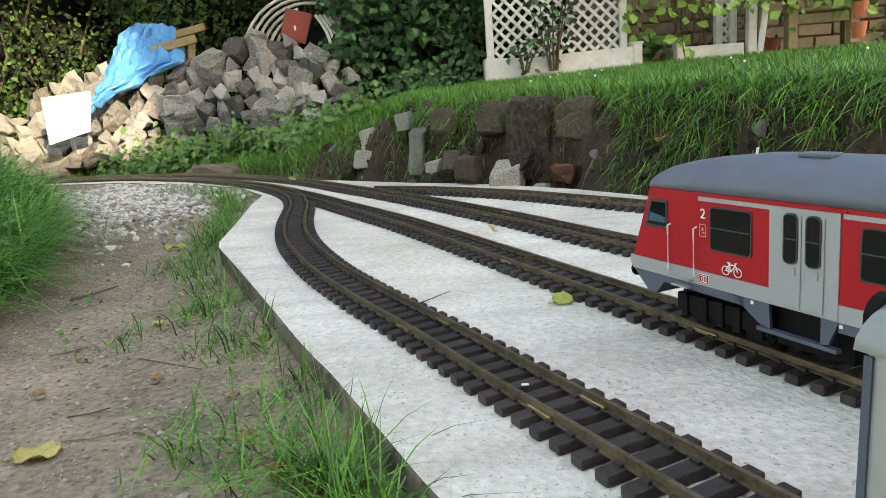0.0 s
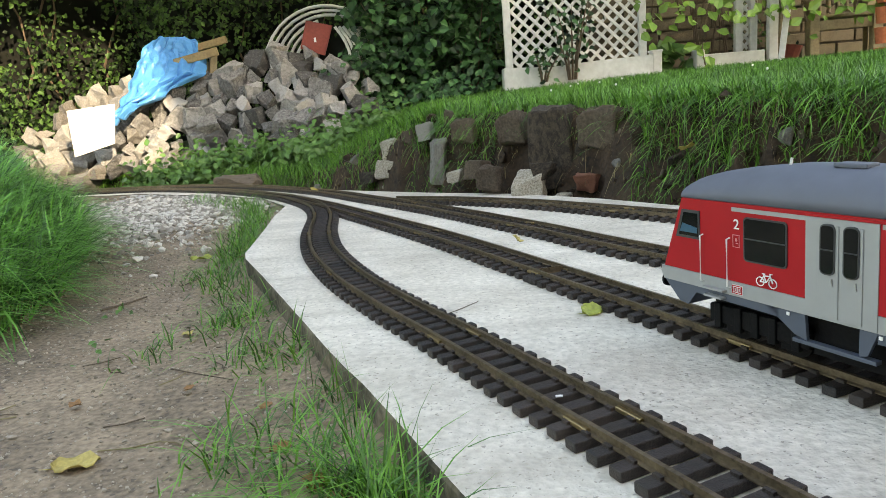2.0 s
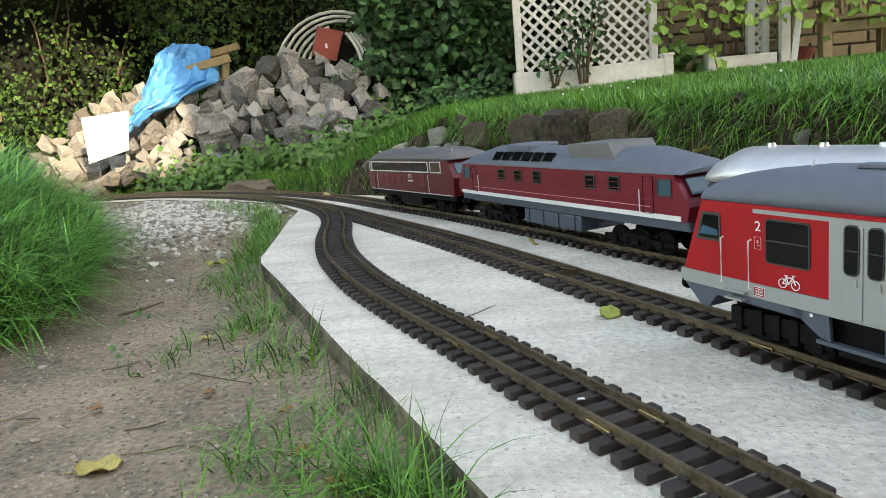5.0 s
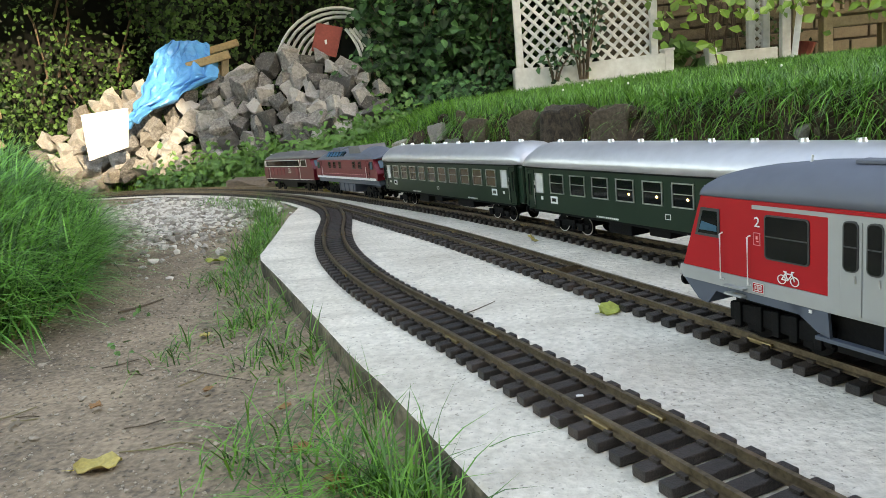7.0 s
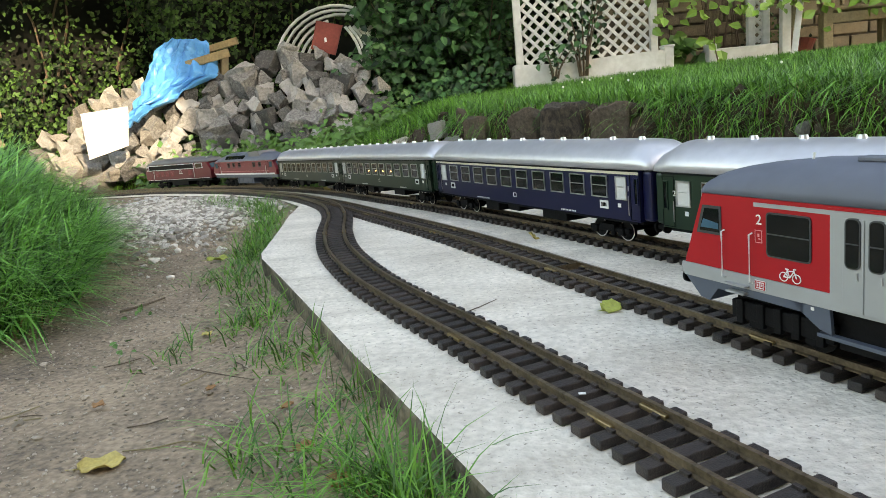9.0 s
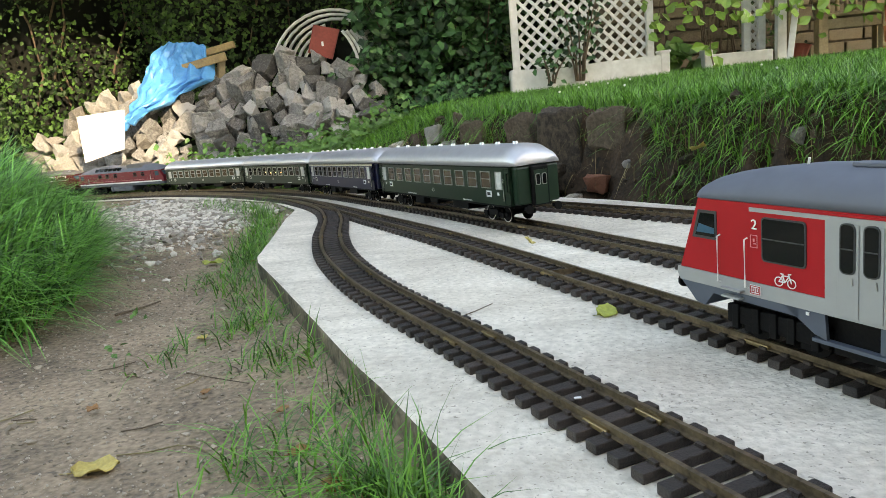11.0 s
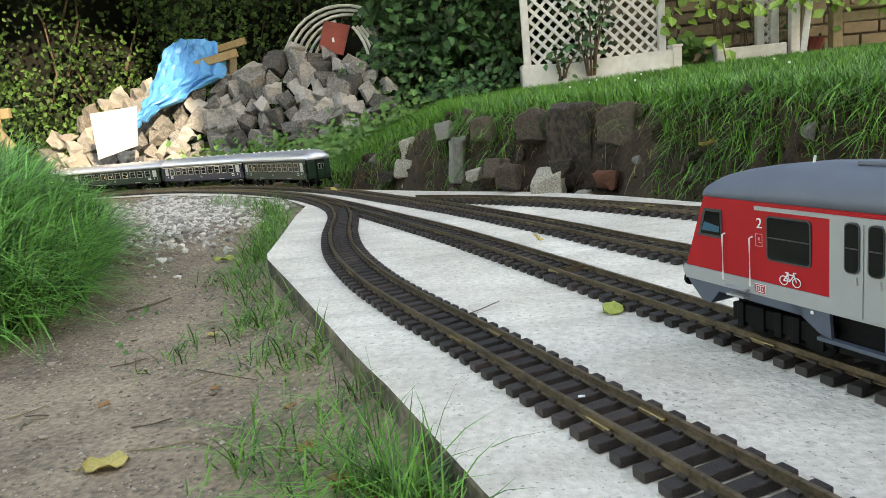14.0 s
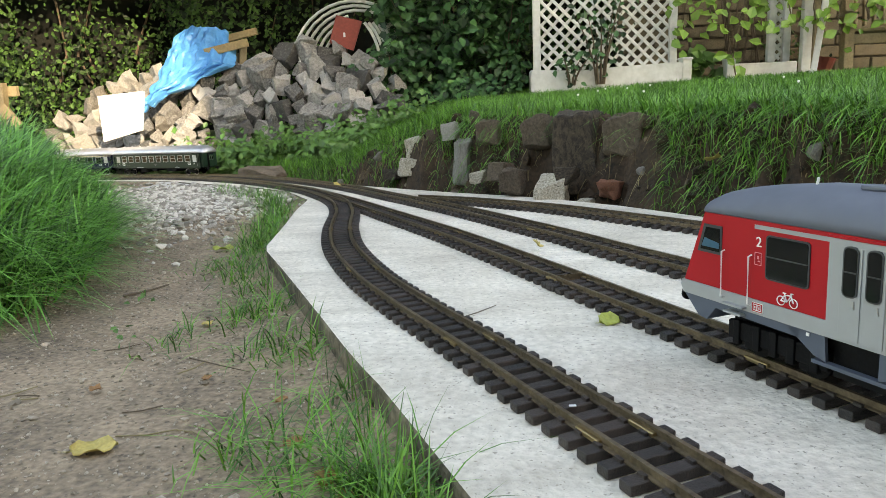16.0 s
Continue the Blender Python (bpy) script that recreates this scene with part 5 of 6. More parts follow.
# x, y, z of the middle, size in x, y, z, kind
SPEC_STONES = [(0.305, 2.06, 0.118, 0.13, 0.1, 0.21, 'b'),
               (0.433, 1.98, 0.168, 0.12, 0.1, 0.13, 'b'),
               (0.214, 2.02, 0.029, 0.09, 0.07, 0.085, 'p'),
               (0.362, 1.96, 0.03, 0.07, 0.05, 0.045, 'r'),
               (-0.05, 2.36, 0.087, 0.065, 0.06, 0.15, 't'),
               (-0.083, 2.42, 0.185, 0.055, 0.05, 0.055, 't'),
               (-0.217, 2.58, 0.123, 0.075, 0.06, 0.09, 'p'),
               (-0.234, 2.55, 0.056, 0.1, 0.06, 0.06, 'p'),
               (-0.483, 2.78, 0.027, 0.13, 0.07, 0.035, 'p'),
               (-0.989, 3.22, 0.089, 0.22, 0.1, 0.07, 'b'),
               (-0.853, 3.2, 0.086, 0.14, 0.1, 0.07, 'b'),
               (0.108, 2.1, 0.046, 0.07, 0.06, 0.075, 'b'),
               (0.669, 1.7, 0.07, 0.085, 0.07, 0.1, 'p'),
               (0.732, 1.68, 0.071, 0.09, 0.07, 0.05, 'p'),
               (0.199, 2.17, 0.182, 0.09, 0.08, 0.1, 'b'),
               (0.071, 2.17, 0.067, 0.06, 0.06, 0.05, 'b'),
               (0.513, 1.92, 0.096, 0.1, 0.08, 0.14, 'b'),
               (-0.308, 2.6, 0.027, 0.08, 0.06, 0.04, 'b'),
               (0.002, 2.25, 0.047, 0.05, 0.05, 0.035, 'p'),
               (0.256, 2.02, 0.065, 0.06, 0.06, 0.05, 'b'),
               (0.05, 2.3, 0.182, 0.08, 0.06, 0.08, 'b'),
               (0.301, 1.98, -0.006, 0.05, 0.04, 0.02, 'p'),
               (-0.65, 2.95, 0.054, 0.12, 0.08, 0.05, 'b'),
               (0.584, 1.82, 0.055, 0.09, 0.07, 0.1, 'b')]


# ---- heap, trellis and garden things ----
def build_tarp():
    """Crumpled sheet draped over the heap, thick as cloth."""
    nx, ny = 34, 40
    verts = []
    for j in range(ny):
        v = j / (ny - 1)
        for i in range(nx):
            u = i / (nx - 1)
            x0 = float(np.interp(v, [0, 0.15, 0.5, 1], [-1.68, -1.75, -1.78, -1.8]))
            x1 = float(np.interp(v, [0, 0.3, 0.5, 0.56, 0.66, 0.76, 0.82, 1], [-1.44, -1.37, -1.35, -1.42, -1.5, -1.56, -1.67, -1.72]))
            x = x0 + (x1 - x0) * u
            z = 0.76 - 0.42 * v ** 0.95 - 0.04 * (u - 0.35) ** 2 + (0.05 * v * (u < 0.5) * -1)
            y = 4.28 - 0.4 * v ** 1.3
            fold = 0.045 * math.sin(u * 19 + 3 * math.sin(v * 4)) * (0.4 + v) + 0.03 * noise.noise(Vector((u * 6, v * 6, 3))) + 0.012 * noise.noise(Vector((u * 18, v * 15, 9)))
            verts.append((x + 0.02 * noise.noise(Vector((u * 5, v * 9, 0))), y - abs(fold) - 0.06 * math.sin(math.pi * u), z + 0.02 * noise.noise(Vector((u * 8, v * 8, 7)))))
    faces = [(j * nx + i, j * nx + i + 1, (j + 1) * nx + i + 1, (j + 1) * nx + i) for j in range(ny - 1) for i in range(nx - 1)]
    ob = obj("tarpaulin", mesh_of("tarpaulin", verts, faces, TARP))
    so = ob.modifiers.new("thickness", "SOLIDIFY")
    so.thickness = 0.004
    tagged(ob, "crumpled bright blue tarpaulin draped over the rock heap", "tarpaulin")


def plank(name, a, b, w, t, material, parent=None):
    a, b = Vector(a), Vector(b)
    d = b - a
    m = Matrix.Translation((a + b) / 2) @ d.to_track_quat("X", "Z").to_matrix().to_4x4()
    return part(name, box(bmesh.new(), (0, 0, 0), (d.length, t, w), m, 0.003), material, parent)


def build_heap_things():
    w = thing("wooden_frame", "old brown timber frame leaning in the rock heap", "timber")
    plank("rail", (-1.62, 4.33, 0.665), (-1.28, 4.36, 0.735), 0.04, 0.03, WOOD, w)
    plank("rail", (-1.78, 4.28, 0.63), (-1.62, 4.26, 0.6), 0.04, 0.03, WOOD, w)
    plank("rail", (-1.52, 4.12, 0.605), (-1.28, 4.16, 0.655), 0.045, 0.03, WOOD, w)
    plank("leg", (-1.32, 4.2, 0.65), (-1.35, 4.18, 0.42), 0.04, 0.03, PALEWOOD, w)
    plank("leg", (-1.36, 4.22, 0.6), (-1.44, 4.15, 0.4), 0.05, 0.03, PALEWOOD, w)
    t = thing("timber_post", "pale sunlit timber post with cross rail by the ivy", "timber")
    plank("post", (-2.82, 4.2, 0.05), (-2.8, 4.2, 0.5), 0.06, 0.05, PALEWOOD, t)
    plank("rail", (-3.2, 4.24, 0.44), (-2.72, 4.24, 0.45), 0.06, 0.03, PALEWOOD, t)
    plank("brace", (-2.79, 4.16, 0.36), (-2.72, 4.18, 0.24), 0.07, 0.03, PALEWOOD, t)
    bm = prism(bmesh.new(), [(-1.945, 0.15), (-1.74, 0.20), (-1.705, 0.40), (-1.945, 0.385)], 3.68, 3.71)
    tagged(part("white_board", bm, PANEL, None), "sunlit white board leaning on the rocks", "board")
    bm = prism(bmesh.new(), [(-0.775, 0.785), (-0.63, 0.745), (-0.69, 0.585), (-0.825, 0.635)], 4.22, 4.235)
    sq = part("red_panel", bm, RUSTRED, None)
    tagged(sq, "square rust-red painted panel on the heap", "panel")
    bm = box(bmesh.new(), (-0.735, 4.218, 0.675), (0.012, 0.004, 0.025))
    part("label", bm, LETTER, sq, "small white mark")
    h = thing("garden_pipes", "bundle of pale curved plastic pipes behind the rocks", "pipes")
    for k in range(6):
        r, o = 0.36 - 0.025 * k, 0.012 * k
        pts = [(-0.72 + (r + 0.02) * math.cos(a) * 1.0 + 0.03 * k * 0.3, 4.45 + o, 0.52 + r * 1.02 * math.sin(a)) for a in [math.pi * (0.98 - q * 0.06) for q in range(8 if k > 2 else 15)]]
        part("pipe", tube(bmesh.new(), pts, 0.0095, 7), WHITE, h)
    for k in range(7):
        x = -0.52 + 0.022 * k
        pts = [(x + 0.022 * q - 0.004 * q * q - 0.05, 4.2 + 0.01 * k, 0.42 + 0.045 * q) for q in range(8)]
        part("pipe", tube(bmesh.new(), pts, 0.009, 7), WHITE, h)
    pts = [(-0.47 + 0.1 * math.sin(q * 0.35), 4.32, 0.6 + 0.06 * q) for q in range(8)]
    part("pipe", tube(bmesh.new(), pts, 0.008, 7), WHITE, h)


def trellis(x0, x1, z0, z1, y, label, cell=0.064):
    t = thing("trellis", label, "trellis")
    for x in (x0, x1):
        boxpart("post", (x, y, (z0 + z1) / 2 - 0.05), (0.04, 0.035, z1 - z0 + 0.1), WHITE, t, "", 0.004)
    n = 0
    for way in (-1, 1):
        c = x0 - (z1 - z0) if way > 0 else x0
        while c < (x1 if way > 0 else x1 + z1 - z0):
            # the strip x = c + way * (z - z0), cut by the frame
            za, zb = z0, z1
            xa, xb = c + way * (za - z0), c + way * (zb - z0)
            if way > 0:
                if xa < x0: za, xa = z0 + (x0 - c), x0
                if xb > x1: zb, xb = z0 + (x1 - c), x1
            else:
                if xa > x1: za, xa = z0 + (c - x1), x1
                if xb < x0: zb, xb = z0 + (c - x0), x0
            if zb - za > 0.02:
                plank("slat", (xa, y + 0.003 * way, za), (xb, y + 0.003 * way, zb), 0.017, 0.005, WHITE, t)
            c += cell * 1.0
    return t


def build_right():
    trellis(0.34, 1.06, 0.415, 1.2, 4.0, "white diamond lattice trellis standing on a white trough")
    p = thing("planter", "long white plastic planter trough at the lawn's edge", "planter")
    bm = prism(bmesh.new(), [(0.30, 0.26), (1.09, 0.26), (1.09, 0.425), (0.80, 0.418), (0.55, 0.405), (0.30, 0.42)], 3.9, 4.06)
    bmesh.ops.bevel(bm, geom=[e for e in bm.edges], offset=0.006, segments=2, affect="EDGES")
    part("trough", bm, WHITE, p)
    boxpart("end_post", (1.115, 3.95, 0.345), (0.05, 0.08, 0.19), WHITE, p, "", 0.006)
    boxpart("end_post_cap", (1.115, 3.95, 0.442), (0.06, 0.09, 0.012), WHITE, p, "", 0.004)
    q = thing("planter", "short grey-white planter trough beside the posts", "planter")
    boxpart("trough", (1.53, 4.05, 0.33), (0.36, 0.14, 0.15), WHITE, q, "", 0.006)
    boxpart("end_post", (1.365, 4.02, 0.345), (0.045, 0.09, 0.18), WHITE, q, "", 0.006)
    trellis(1.62, 1.70, 0.42, 1.2, 4.12, "narrow white lattice strip between posts", 0.05)
    for x, m, lab in ((1.755, WHITE, "white painted upright garden post"), (1.80, PALEWOOD, "slender pale wooden garden post")):
        b = part("garden_post", box(bmesh.new(), (x, 4.0, 0.7), (0.05 if m is WHITE else 0.03, 0.04, 0.95), None, 0.004), m, None)
        tagged(b, lab, "post")
    plank_ob = plank("leaning_post", (1.74, 3.88, 0.26), (1.80, 3.86, 0.85), 0.03, 0.02, WHITE)
    tagged(plank_ob, "white post leaning beside the patio", "post")
    c = thing("garden_bench", "weathered wooden garden bench on the patio", "bench")
    for x in (1.95, 2.28):
        plank("leg", (x, 3.95, 0.26), (x - 0.005, 3.95, 0.56), 0.05, 0.045, PALEWOOD, c)
    for x in (2.04, 2.36):
        plank("leg", (x, 4.15, 0.26), (x, 4.18, 0.9), 0.05, 0.045, PALEWOOD, c)
    plank("rail", (1.93, 3.95, 0.5), (2.3, 3.95, 0.5), 0.05, 0.03, PALEWOOD, c)
    for k in range(4):
        plank("slat", (1.92, 3.96 + k * 0.06, 0.545), (2.4, 3.96 + k * 0.06, 0.545), 0.018, 0.045, PALEWOOD, c)
    plank("armrest", (1.93, 3.9, 0.63), (2.03, 4.2, 0.64), 0.02, 0.05, PALEWOOD, c)
    for k in range(7):
        plank("back_slat", (2.05 + k * 0.05, 4.19, 0.58), (2.05 + k * 0.05, 4.23, 0.95), 0.025, 0.015, PALEWOOD, c)
    s = thing("flower_stand", "orange terracotta coloured stand beside the bench", "stand")
    for k in range(5):
        bm = cyl(bmesh.new(), (2.235, 3.82, 0.28 + k * 0.1), (2.235, 3.82, 0.36 + k * 0.1), 0.03, 0.038, 14)
        part("pot", bm, TERRA, s)
    bm = cyl(bmesh.new(), (1.86, 4.12, 0.27), (1.88, 4.12, 0.42), 0.05, 0.09, 14)
    tagged(part("plant_pot", bm, RUSTRED, None), "dull red plant pot under the bench", "pot")


def build_brick_wall():
    w = thing("wall_back", "low wall of buff weathered bricks", "wall", kind="structure")
    boxpart("core", (2.0, 4.7, 0.75), (2.2, 0.1, 1.5), MORTAR, w)
    me = bpy.data.meshes.new("brick")
    bm = box(bmesh.new(), (0, 0, 0), (0.208, 0.03, 0.064), None, 0.004)
    bm.to_mesh(me)
    bm.free()
    me.materials.append(BRICK)
    for r in range(14):
        for k in range(10):
            obj("brick", me, w, pose(1.0 + k * 0.22 + (0.11 if r % 2 else 0), 4.645 + random.uniform(-0.004, 0.004), 0.24 + r * 0.076, 0, random.uniform(-1, 1), 0))


def build_plants():
    shrub(-0.2, 4.25, 0.2, 0.38, 0.8, 2800, 0.06, SHRUB, "dense dark green broad-leaved shrub beside the trellis", 11, seed=3)
    shrub(0.15, 4.2, 0.2, 0.2, 0.7, 900, 0.055, SHRUB, "dark green leafy shrub by the trellis post", 6, seed=5)
    shrub(-0.45, 4.15, 0.15, 0.27, 0.42, 1100, 0.05, SHRUB, "low dark green bramble beside the rock heap", 8, seed=7)
    shrub(-0.1, 3.95, 0.17, 0.42, 0.2, 1000, 0.045, SHRUB, "low weeds at the foot of the shrub", 10, seed=8)
    shrub(0.66, 3.88, 0.33, 0.16, 0.55, 110, 0.04, SHRUB, "thin leggy shrub growing before the trellis", 6, seed=9)
    shrub(0.5, 3.86, 0.33, 0.14, 0.18, 50, 0.035, SHRUB, "small twiggy shrub before the white trough", 4, seed=10)
    v = thing("climbing_vine", "bright yellow-green vine leaves hanging over the bricks", "vine")
    rng = np.random.default_rng(12)
    pts = []
    for x0 in np.arange(1.1, 2.5, 0.13):
        ln = rng.uniform(0.12, 0.5) if x0 < 1.5 else rng.uniform(0.05, 0.3)
        line = [(x0 + 0.03 * math.sin(q), 3.85 + rng.uniform(-0.02, 0.02), 1.0 - (0.25 + ln) * q / 6) for q in range(7)]
        part("stem", tube(bmesh.new(), line, 0.004, 5), TWIG, v)
        for p in line:
            for _ in range(6):
                pts.append(np.array(p) + rng.normal(0, 0.045, 3))
    leaves("foliage", pts, np.tile((0, -1, 0.5), (len(pts), 1)), 0.062, VINE, v)
    w = thing("climbing_vine", "brown dry vine stems before the brick wall", "vine")
    for k in range(9):
        x = 1.42 + 0.025 * k
        part("stem", tube(bmesh.new(), [(x + 0.02 * math.sin(q + k), 4.3, 0.3 + 0.12 * q) for q in range(8)], 0.006, 5), TWIG, w)
    pts = [(1.22 + rng.normal(0, 0.07), 4.05 + rng.normal(0, 0.03), 0.42 + rng.normal(0, 0.04)) for _ in range(26)]
    leaves("foliage", pts, np.tile((0, -1, 0.5), (len(pts), 1)), 0.09, WEED, thing("potted_plant", "broad green leaves between the planters", "plant"))
    for k, (x, y, n, r) in enumerate(((-1.15, 3.55, 150, 0.16), (-1.4, 3.6, 120, 0.14), (-0.95, 3.62, 120, 0.14), (-1.6, 3.72, 80, 0.1), (-0.72, 3.72, 90, 0.13), (-1.25, 3.72, 120, 0.15), (-0.6, 3.3, 50, 0.1), (-1.05, 3.78, 120, 0.15), (-1.45, 3.84, 90, 0.12), (-0.8, 3.5, 100, 0.14), (-0.5, 3.75, 120, 0.16), (-1.25, 3.5, 80, 0.1), (-0.35, 3.5, 70, 0.14))):
        pts = []
        n = int(n * 2.6)
        for _ in range(n):
            px, py = x + rng.normal(0, r * 0.6), y + rng.normal(0, r * 0.4)
            pts.append((px, py, gz(px, py) + abs(rng.normal(0, 0.065)) + 0.01))
        leaves("foliage", pts, np.tile((0, -0.6, 0.8), (n, 1)), 0.038, WEED, thing("weed_patch", "bright green leafy weeds on the slope below the rocks", "weeds", "weeds of the slope"))


def build_seedlings():
    rng = np.random.default_rng(14)
    for k, (x, y, n) in enumerate(((-0.56, 1.02, 9), (-0.63, 1.25, 7), (-0.55, 0.68, 10))):
        pts = [lay(x + rng.normal(0, 0.012), y + rng.normal(0, 0.012), gz(x, y) + 0.004 + 0.003 * q) for q in range(n)]
        leaves("foliage", pts, np.tile((0, -0.4, 0.9), (n, 1)), 0.014, WEED, thing("seedling", "small green weed seedling in the trodden earth", "weed"))


def fallen_leaf(x, y, z, size, material, turn, label, tilt=0):
    n = 9
    verts, faces = [], []
    for i in range(n):
        u = i / (n - 1)
        w = size * 0.36 * math.sin(math.pi * min(1, u * 1.05)) ** 0.7 * (1 + 0.22 * math.sin(u * 17)) + 0.0008
        for k in (-1, -0.5, 0, 0.5, 1):
            verts.append(((u - 0.5) * size, w * k, size * (0.16 * abs(k) ** 1.5 * math.sin(u * 5 + k) ** 2 + 0.1 * (u - 0.5) ** 2 + 0.02 * math.sin(u * 9 + k * 3)) + 0.002))
    for i in range(n - 1):
        for k in range(4):
            faces.append((i * 5 + k, i * 5 + k + 1, i * 5 + k + 6, i * 5 + k + 5))
    verts += [(-0.5 * size, 0.0008, 0.002), (-0.5 * size, -0.0008, 0.002), (-0.75 * size, 0, 0.004)]
    faces.append((45, 46, 47))
    ob = obj("fallen_leaf", mesh_of("fallen_leaf", verts, faces, material, True))
    ob.matrix_basis = pose(*lay(x, y, z), tilt, 0, turn)
    so = ob.modifiers.new("thickness", "SOLIDIFY")
    so.thickness = 0.0006
    tagged(ob, label, "leaf")


def build_litter():
    fallen_leaf(-0.415, 0.68, gz(-0.415, 0.68) + 0.002, 0.05, YELLOWLEAF, 15, "curled yellow leaf lying on the bare earth")
    fallen_leaf(0.165, 0.9, 0.002, 0.038, GREENLEAF, 35, "yellow-green curled leaf lying on the concrete", 20)
    fallen_leaf(0.11, 1.355, 0.012, 0.03, YELLOWLEAF, 80, "small yellow leaf by the track", 40)
    fallen_leaf(-0.64, 1.72, gz(-0.64, 1.72) + 0.004, 0.06, GREENLEAF, 10, "yellow-green leaf on the path")
    fallen_leaf(0.562, 1.73, 0.125, 0.055, YELLOWLEAF, 30, "dry tan leaf caught in the bank grass", -25)
    fallen_leaf(-0.52, 2.6, slab_z(2.6) + 0.01, 0.05, YELLOWLEAF, 70, "pale dry leaf beside the track", 30)
    fallen_leaf(-0.12, 0.56, gz(-0.12, 0.56) + 0.004, 0.03, BROWNLEAF, 100, "brown withered leaf under the grass", 20)
    fallen_leaf(-0.2, 0.68, gz(-0.2, 0.68) + 0.003, 0.026, BROWNLEAF, 40, "brown withered leaf on the earth")
    fallen_leaf(-0.45, 1.1, gz(-0.45, 1.1) + 0.003, 0.022, YELLOWLEAF, 120, "small dry leaf on the earth")
    for pts, r, lab in (([(-0.69, 1.3), (-0.66, 1.33), (-0.635, 1.38)], 0.0032, "dark dead twig lying on the path"), ([(-0.42, 0.95), (-0.36, 0.91), (-0.31, 0.88)], 0.0012, "thin dry stalk on the path"), ([(-0.03, 0.93), (-0.005, 0.955), (0.02, 0.985)], 0.001, "thin twig on the concrete")):
        z = (lambda x, y: 0.003) if pts[0][0] > -0.1 else (lambda x, y: gz(x, y) + 0.004)
        tagged(part("twig", tube(bmesh.new(), [lay(x, y, z(x, y)) for x, y in pts], lambda u: r * (1 - 0.4 * u), 5), TWIG, None), lab, "twig")
    tagged(part("paper_scrap", box(bmesh.new(), lay(0.0815, 0.622, 0.0125), (0.007, 0.004, 0.0012), None, 0.0004), LETTER, None), "tiny white scrap lying on a sleeper", "scrap")
    pick = random.Random(8)
    for _ in range(16):
        x, y, a, ln = pick.uniform(-0.62, -0.2), pick.uniform(0.55, 1.7), pick.uniform(0, 3.14), pick.uniform(0.02, 0.07)
        if side_distance(SLAB, np.array([x]), np.array([y]))[0] > -0.06:
            continue
        pts = [(x + ln * u * math.cos(a + 0.4 * u), y + ln * u * math.sin(a + 0.4 * u)) for u in (-0.5, 0, 0.5)]
        tagged(part("twig", tube(bmesh.new(), [lay(p, q, gz(p, q) + 0.002) for p, q in pts], 0.0009, 5), pick.choice((TWIG, STRAW)), None), "thin dry grass stalk lying on the path", "twig", "stalks on the path")
    for x, y, sz in ((-0.15, 0.6, 0.03), (-0.1, 0.53, 0.035), (-0.07, 0.5, 0.03), (-0.24, 0.78, 0.02), (-0.36, 0.86, 0.018), (-0.5, 0.84, 0.02), (-0.41, 1.4, 0.025), (-0.5, 1.62, 0.03)):
        fallen_leaf(x, y, gz(x, y) + 0.005, sz, BROWNLEAF, pick.uniform(0, 360), "brown withered leaf beside the slab edge", pick.uniform(-30, 30))
    # pebbles of the path and the gravel patch
    rng = np.random.default_rng(21)
    def stones(name, n, cx, cy, sx, sy, lo, hi, label, gauss=True, material=PEBBLE):
        bm0 = bmesh.new()
        bmesh.ops.create_icosphere(bm0, subdivisions=1, radius=1)
        base = np.array([v.co for v in bm0.verts])
        tri = np.array([[v.index for v in f.verts] for f in bm0.faces])
        bm0.free()
        V, F = [], []
        k = 0
        for _ in range(n):
            x, y = (rng.normal(cx, sx), rng.normal(cy, sy)) if gauss else (rng.uniform(cx - sx, cx + sx), rng.uniform(cy - sy, cy + sy))
            V.append((x, y))
        P = np.array(V)
        ok = (side_distance(SLAB, P[:, 0], P[:, 1]) < -0.01) & (side_distance(FAR_EDGE, P[:, 0], P[:, 1]) < 0) & (-side_distance(MOUND_EDGE, P[:, 0], P[:, 1]) < 0.06)
        P = P[ok]
        Z = ground_z(P[:, 0], P[:, 1])
        out, fs = [], []
        for i, (x, y) in enumerate(P):
            s = lo + (hi - lo) * rng.random() ** 2.5
            shape = base * (1 + rng.normal(0, 0.28, base.shape)) * np.array([1, rng.uniform(0.6, 1), rng.uniform(0.45, 0.8)])
            a = rng.uniform(0, 6.28)
            R = np.array([[math.cos(a), -math.sin(a), 0], [math.sin(a), math.cos(a), 0], [0, 0, 1]])
            s *= float(stretch(y))
            out.append(shape @ R.T * s + lay(x, y, Z[i] + s * 0.25))
            fs.append(tri + 12 * i)
        ob = obj(name, mesh_of(name, np.concatenate(out), np.concatenate(fs).tolist(), material))
        tagged(ob, label, "gravel", kind="stuff")
    stones("gravel", 11000, -1.15, 2.62, 0.27, 0.33, 0.004, 0.016, "loose pale grey gravel spread across the path", True, GRAVELSTONE)
    stones("path_grit", 26000, -0.55, 1.2, 0.7, 1.0, 0.0006, 0.0034, "fine grit in the trodden earth", False)
    stones("path_pebbles", 260, -0.6, 1.3, 0.6, 0.8, 0.003, 0.008, "scattered small pebbles on the path", False)


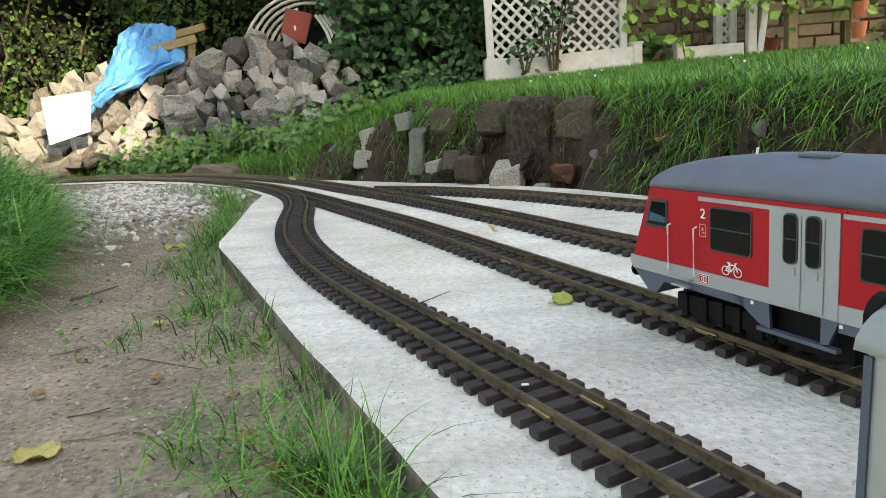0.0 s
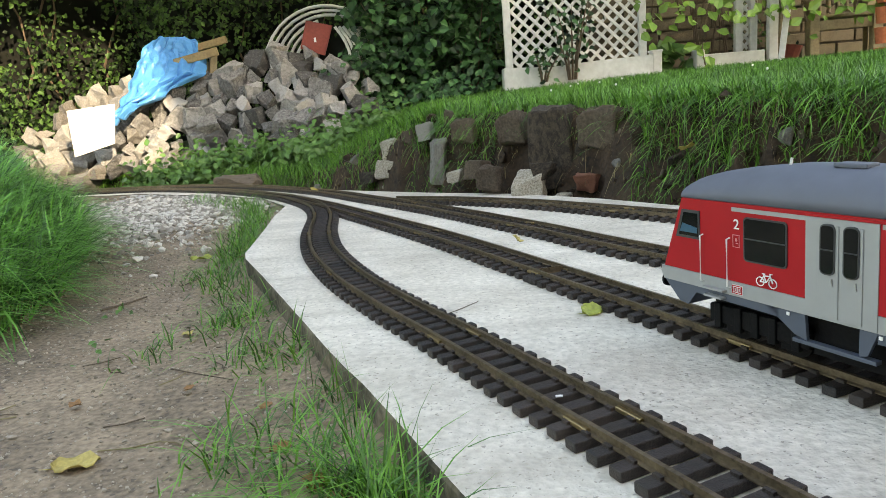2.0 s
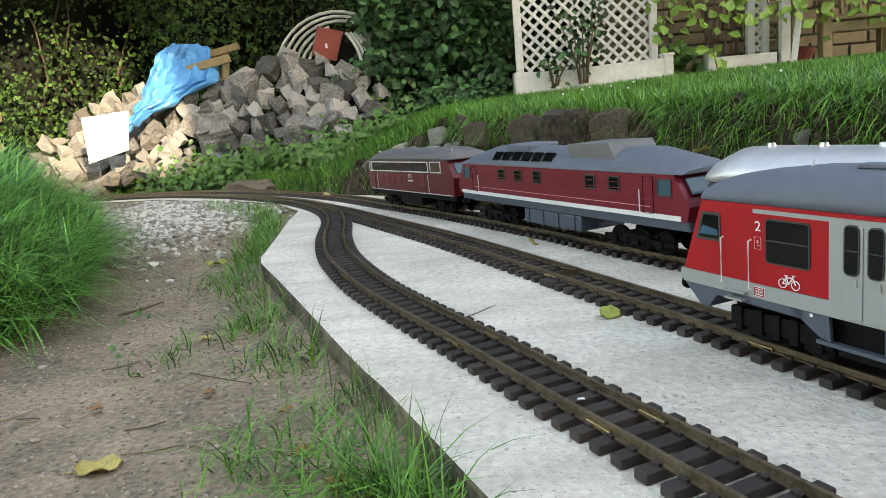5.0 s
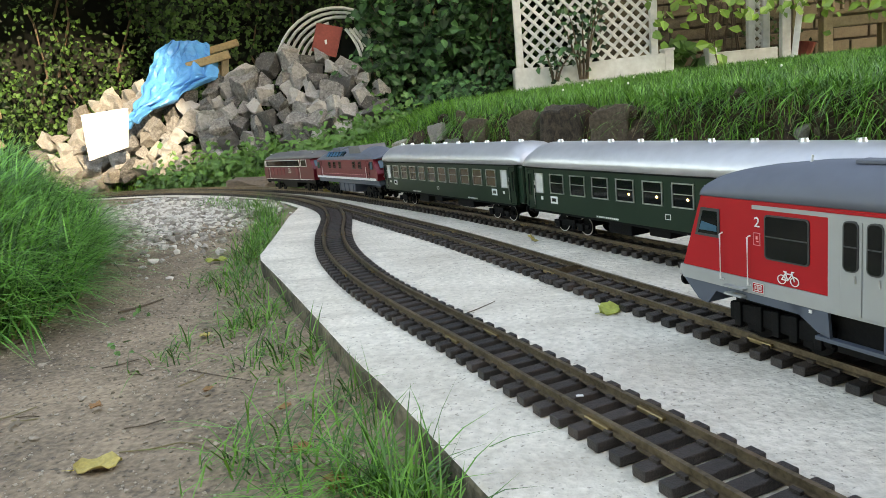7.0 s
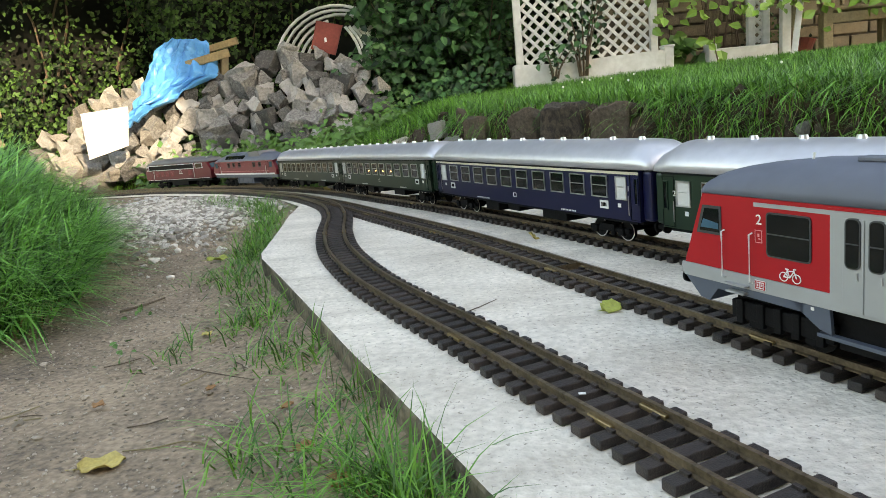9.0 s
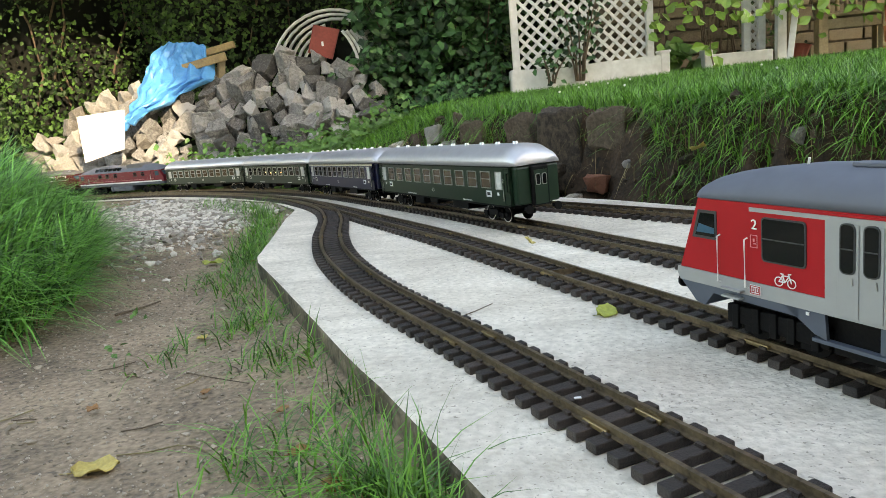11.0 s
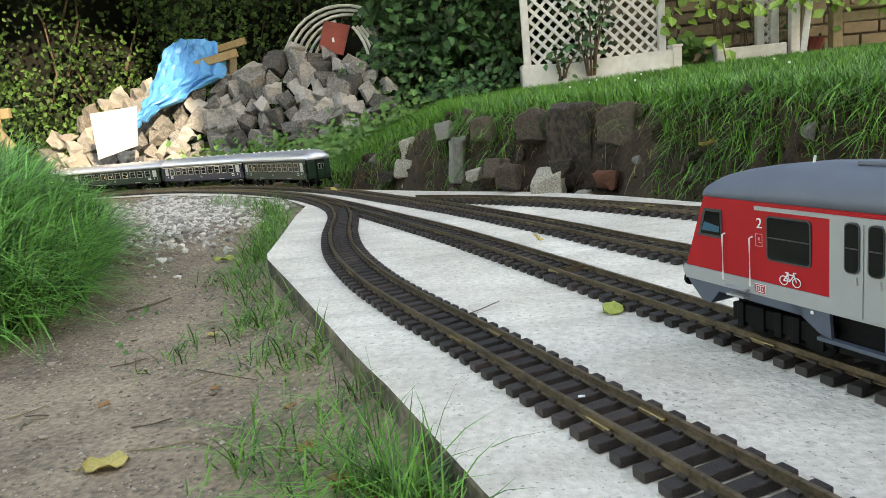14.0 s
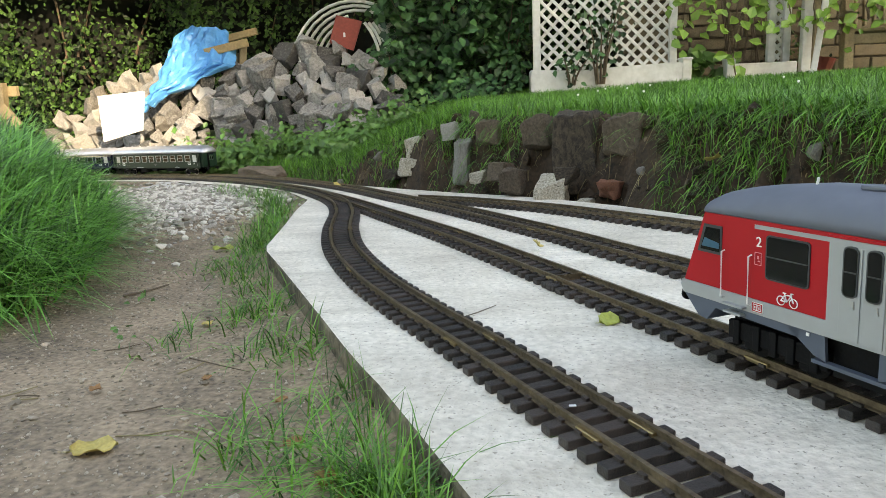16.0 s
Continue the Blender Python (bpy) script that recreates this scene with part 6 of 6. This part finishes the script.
def build_sun_blockers():
    """Plain unseen walls added behind the camera to block the sun, save one gap."""
    for name, c, s in (("sun_block_west", (-6.15, -7.0, 4.6), (20.4, 0.3, 9.6)), ("sun_block_east", (12.025, -7.0, 4.6), (12.53, 0.3, 9.6)), ("sun_block_low", (4.905, -7.0, 2.565), (1.71, 0.3, 5.53)), ("sun_block_high", (4.905, -7.0, 8.465), (1.71, 0.3, 1.87))):
        ob = part(name, box(bmesh.new(), c, s), SUN_BLOCK, None)
        tagged(ob, "plain unseen wall added to block the low sun", "wall", kind="structure")

    rng = np.random.default_rng(31)
    # Made-up leaves in the gap, out of view, to break up the sunlight.
    v = thing("climbing_vine", "unseen leaves added across the sun gap to dapple its light", "vine")
    pts = []
    for k in range(7):
        x = 4.15 + 0.22 * k
        line = [(x + 0.05 * math.sin(q + k), -6.82, 7.55 - 0.27 * q) for q in range(7)]
        part("stem", tube(bmesh.new(), line, 0.006, 5), TWIG, v)
        pts += [np.array(p) + rng.normal(0, 0.06, 3) for p in line[:5] for _ in range(3)]
    leaves("foliage", pts, np.tile((0, 1, 0.3), (len(pts), 1)), 0.1, IVY, v)


def build_shade_tree():
    rng = np.random.default_rng(32)
    # Added above the view: its crown keeps sky light off hedge and heap.
    t = thing("tree", "unseen tree added over the hedge to shade it and the heap", "tree")
    part("trunk", tube(bmesh.new(), [(0.4, 5.7, -0.1), (0.35, 5.7, 0.8), (0.3, 5.6, 1.7), (0.2, 5.5, 2.6)], lambda u: 0.16 * (1 - 0.5 * u), 10), TWIG, t)
    for k in range(9):
        ex, ey = -4.0 + k * 0.95, 3.6 + 1.5 * rng.random()
        part("limb", tube(bmesh.new(), [(0.3, 5.55, 1.6), (0.3 + ex * 0.4, 5.4, 2.2), (ex, ey, 2.6 + 0.3 * rng.random())], lambda u: 0.07 * (1 - 0.8 * u), 7), TWIG, t)
    n = 15000
    pts = np.stack([rng.uniform(-4.6, 3.6, n), rng.uniform(3.35, 6.2, n), rng.uniform(1.75, 3.3, n)], 1)
    pts = pts[np.abs(np.sin(pts[:, 0] * 2.3) * np.cos(pts[:, 1] * 3.1) + 0.6 * np.sin(pts[:, 2] * 4)) > 0.12]
    leaves("crown", pts, np.tile((0, -0.2, 1), (len(pts), 1)), 0.17, IVY, t)


def set_back(build):
    """Builds things of the far garden at chart size and sets them out on the real ground."""
    before = set(scene.objects)
    build()
    for ob in scene.objects:
        if ob not in before and not ob.parent:
            ob.matrix_basis = Matrix.Translation((0, 0, LEVEL)) @ Matrix.Scale(MOST, 4) @ Matrix.Translation((0, 0, -LEVEL)) @ ob.matrix_basis


build_ground()
build_slab()
build_sun_blockers()
build_track(TRACK_1, 0.0, TRACK_1.length, "model railway track curving to the turnout, brass rails on dark sleepers", (1.22, 1.52, 2.0, 2.5, 2.95))
build_track(TRACK_2, 0.6, TRACK_2.length, "model railway track under the parked red car, dark sleepers", (2.25, 2.72, 3.3, 3.8))
build_track(TRACK_3, 5.3, 13.4, "model railway track carrying the passing train, dark sleepers", (7.1, 7.9, 8.5, 9.2))
build_track(TRACK_3, 0.0, 5.28, "model railway track leading in from behind, dark sleepers", joined=True)
build_track(TRACK_3, 13.42, TRACK_3.length, "model railway track leading away past the mound, dark sleepers", joined=True)
build_track(TRACK_4, 0.0, TRACK_4.length, "model railway siding beside the soil bank, dark sleepers", (0.95, 1.3, 1.6))
build_stock()
build_rocks()
build_bank_rubble()
set_back(build_tarp)
set_back(build_heap_things)
set_back(build_right)
set_back(build_brick_wall)
set_back(build_hedge)
set_back(build_plants)
build_grass()
build_seedlings()
set_back(build_shade_tree)
build_litter()
motions()
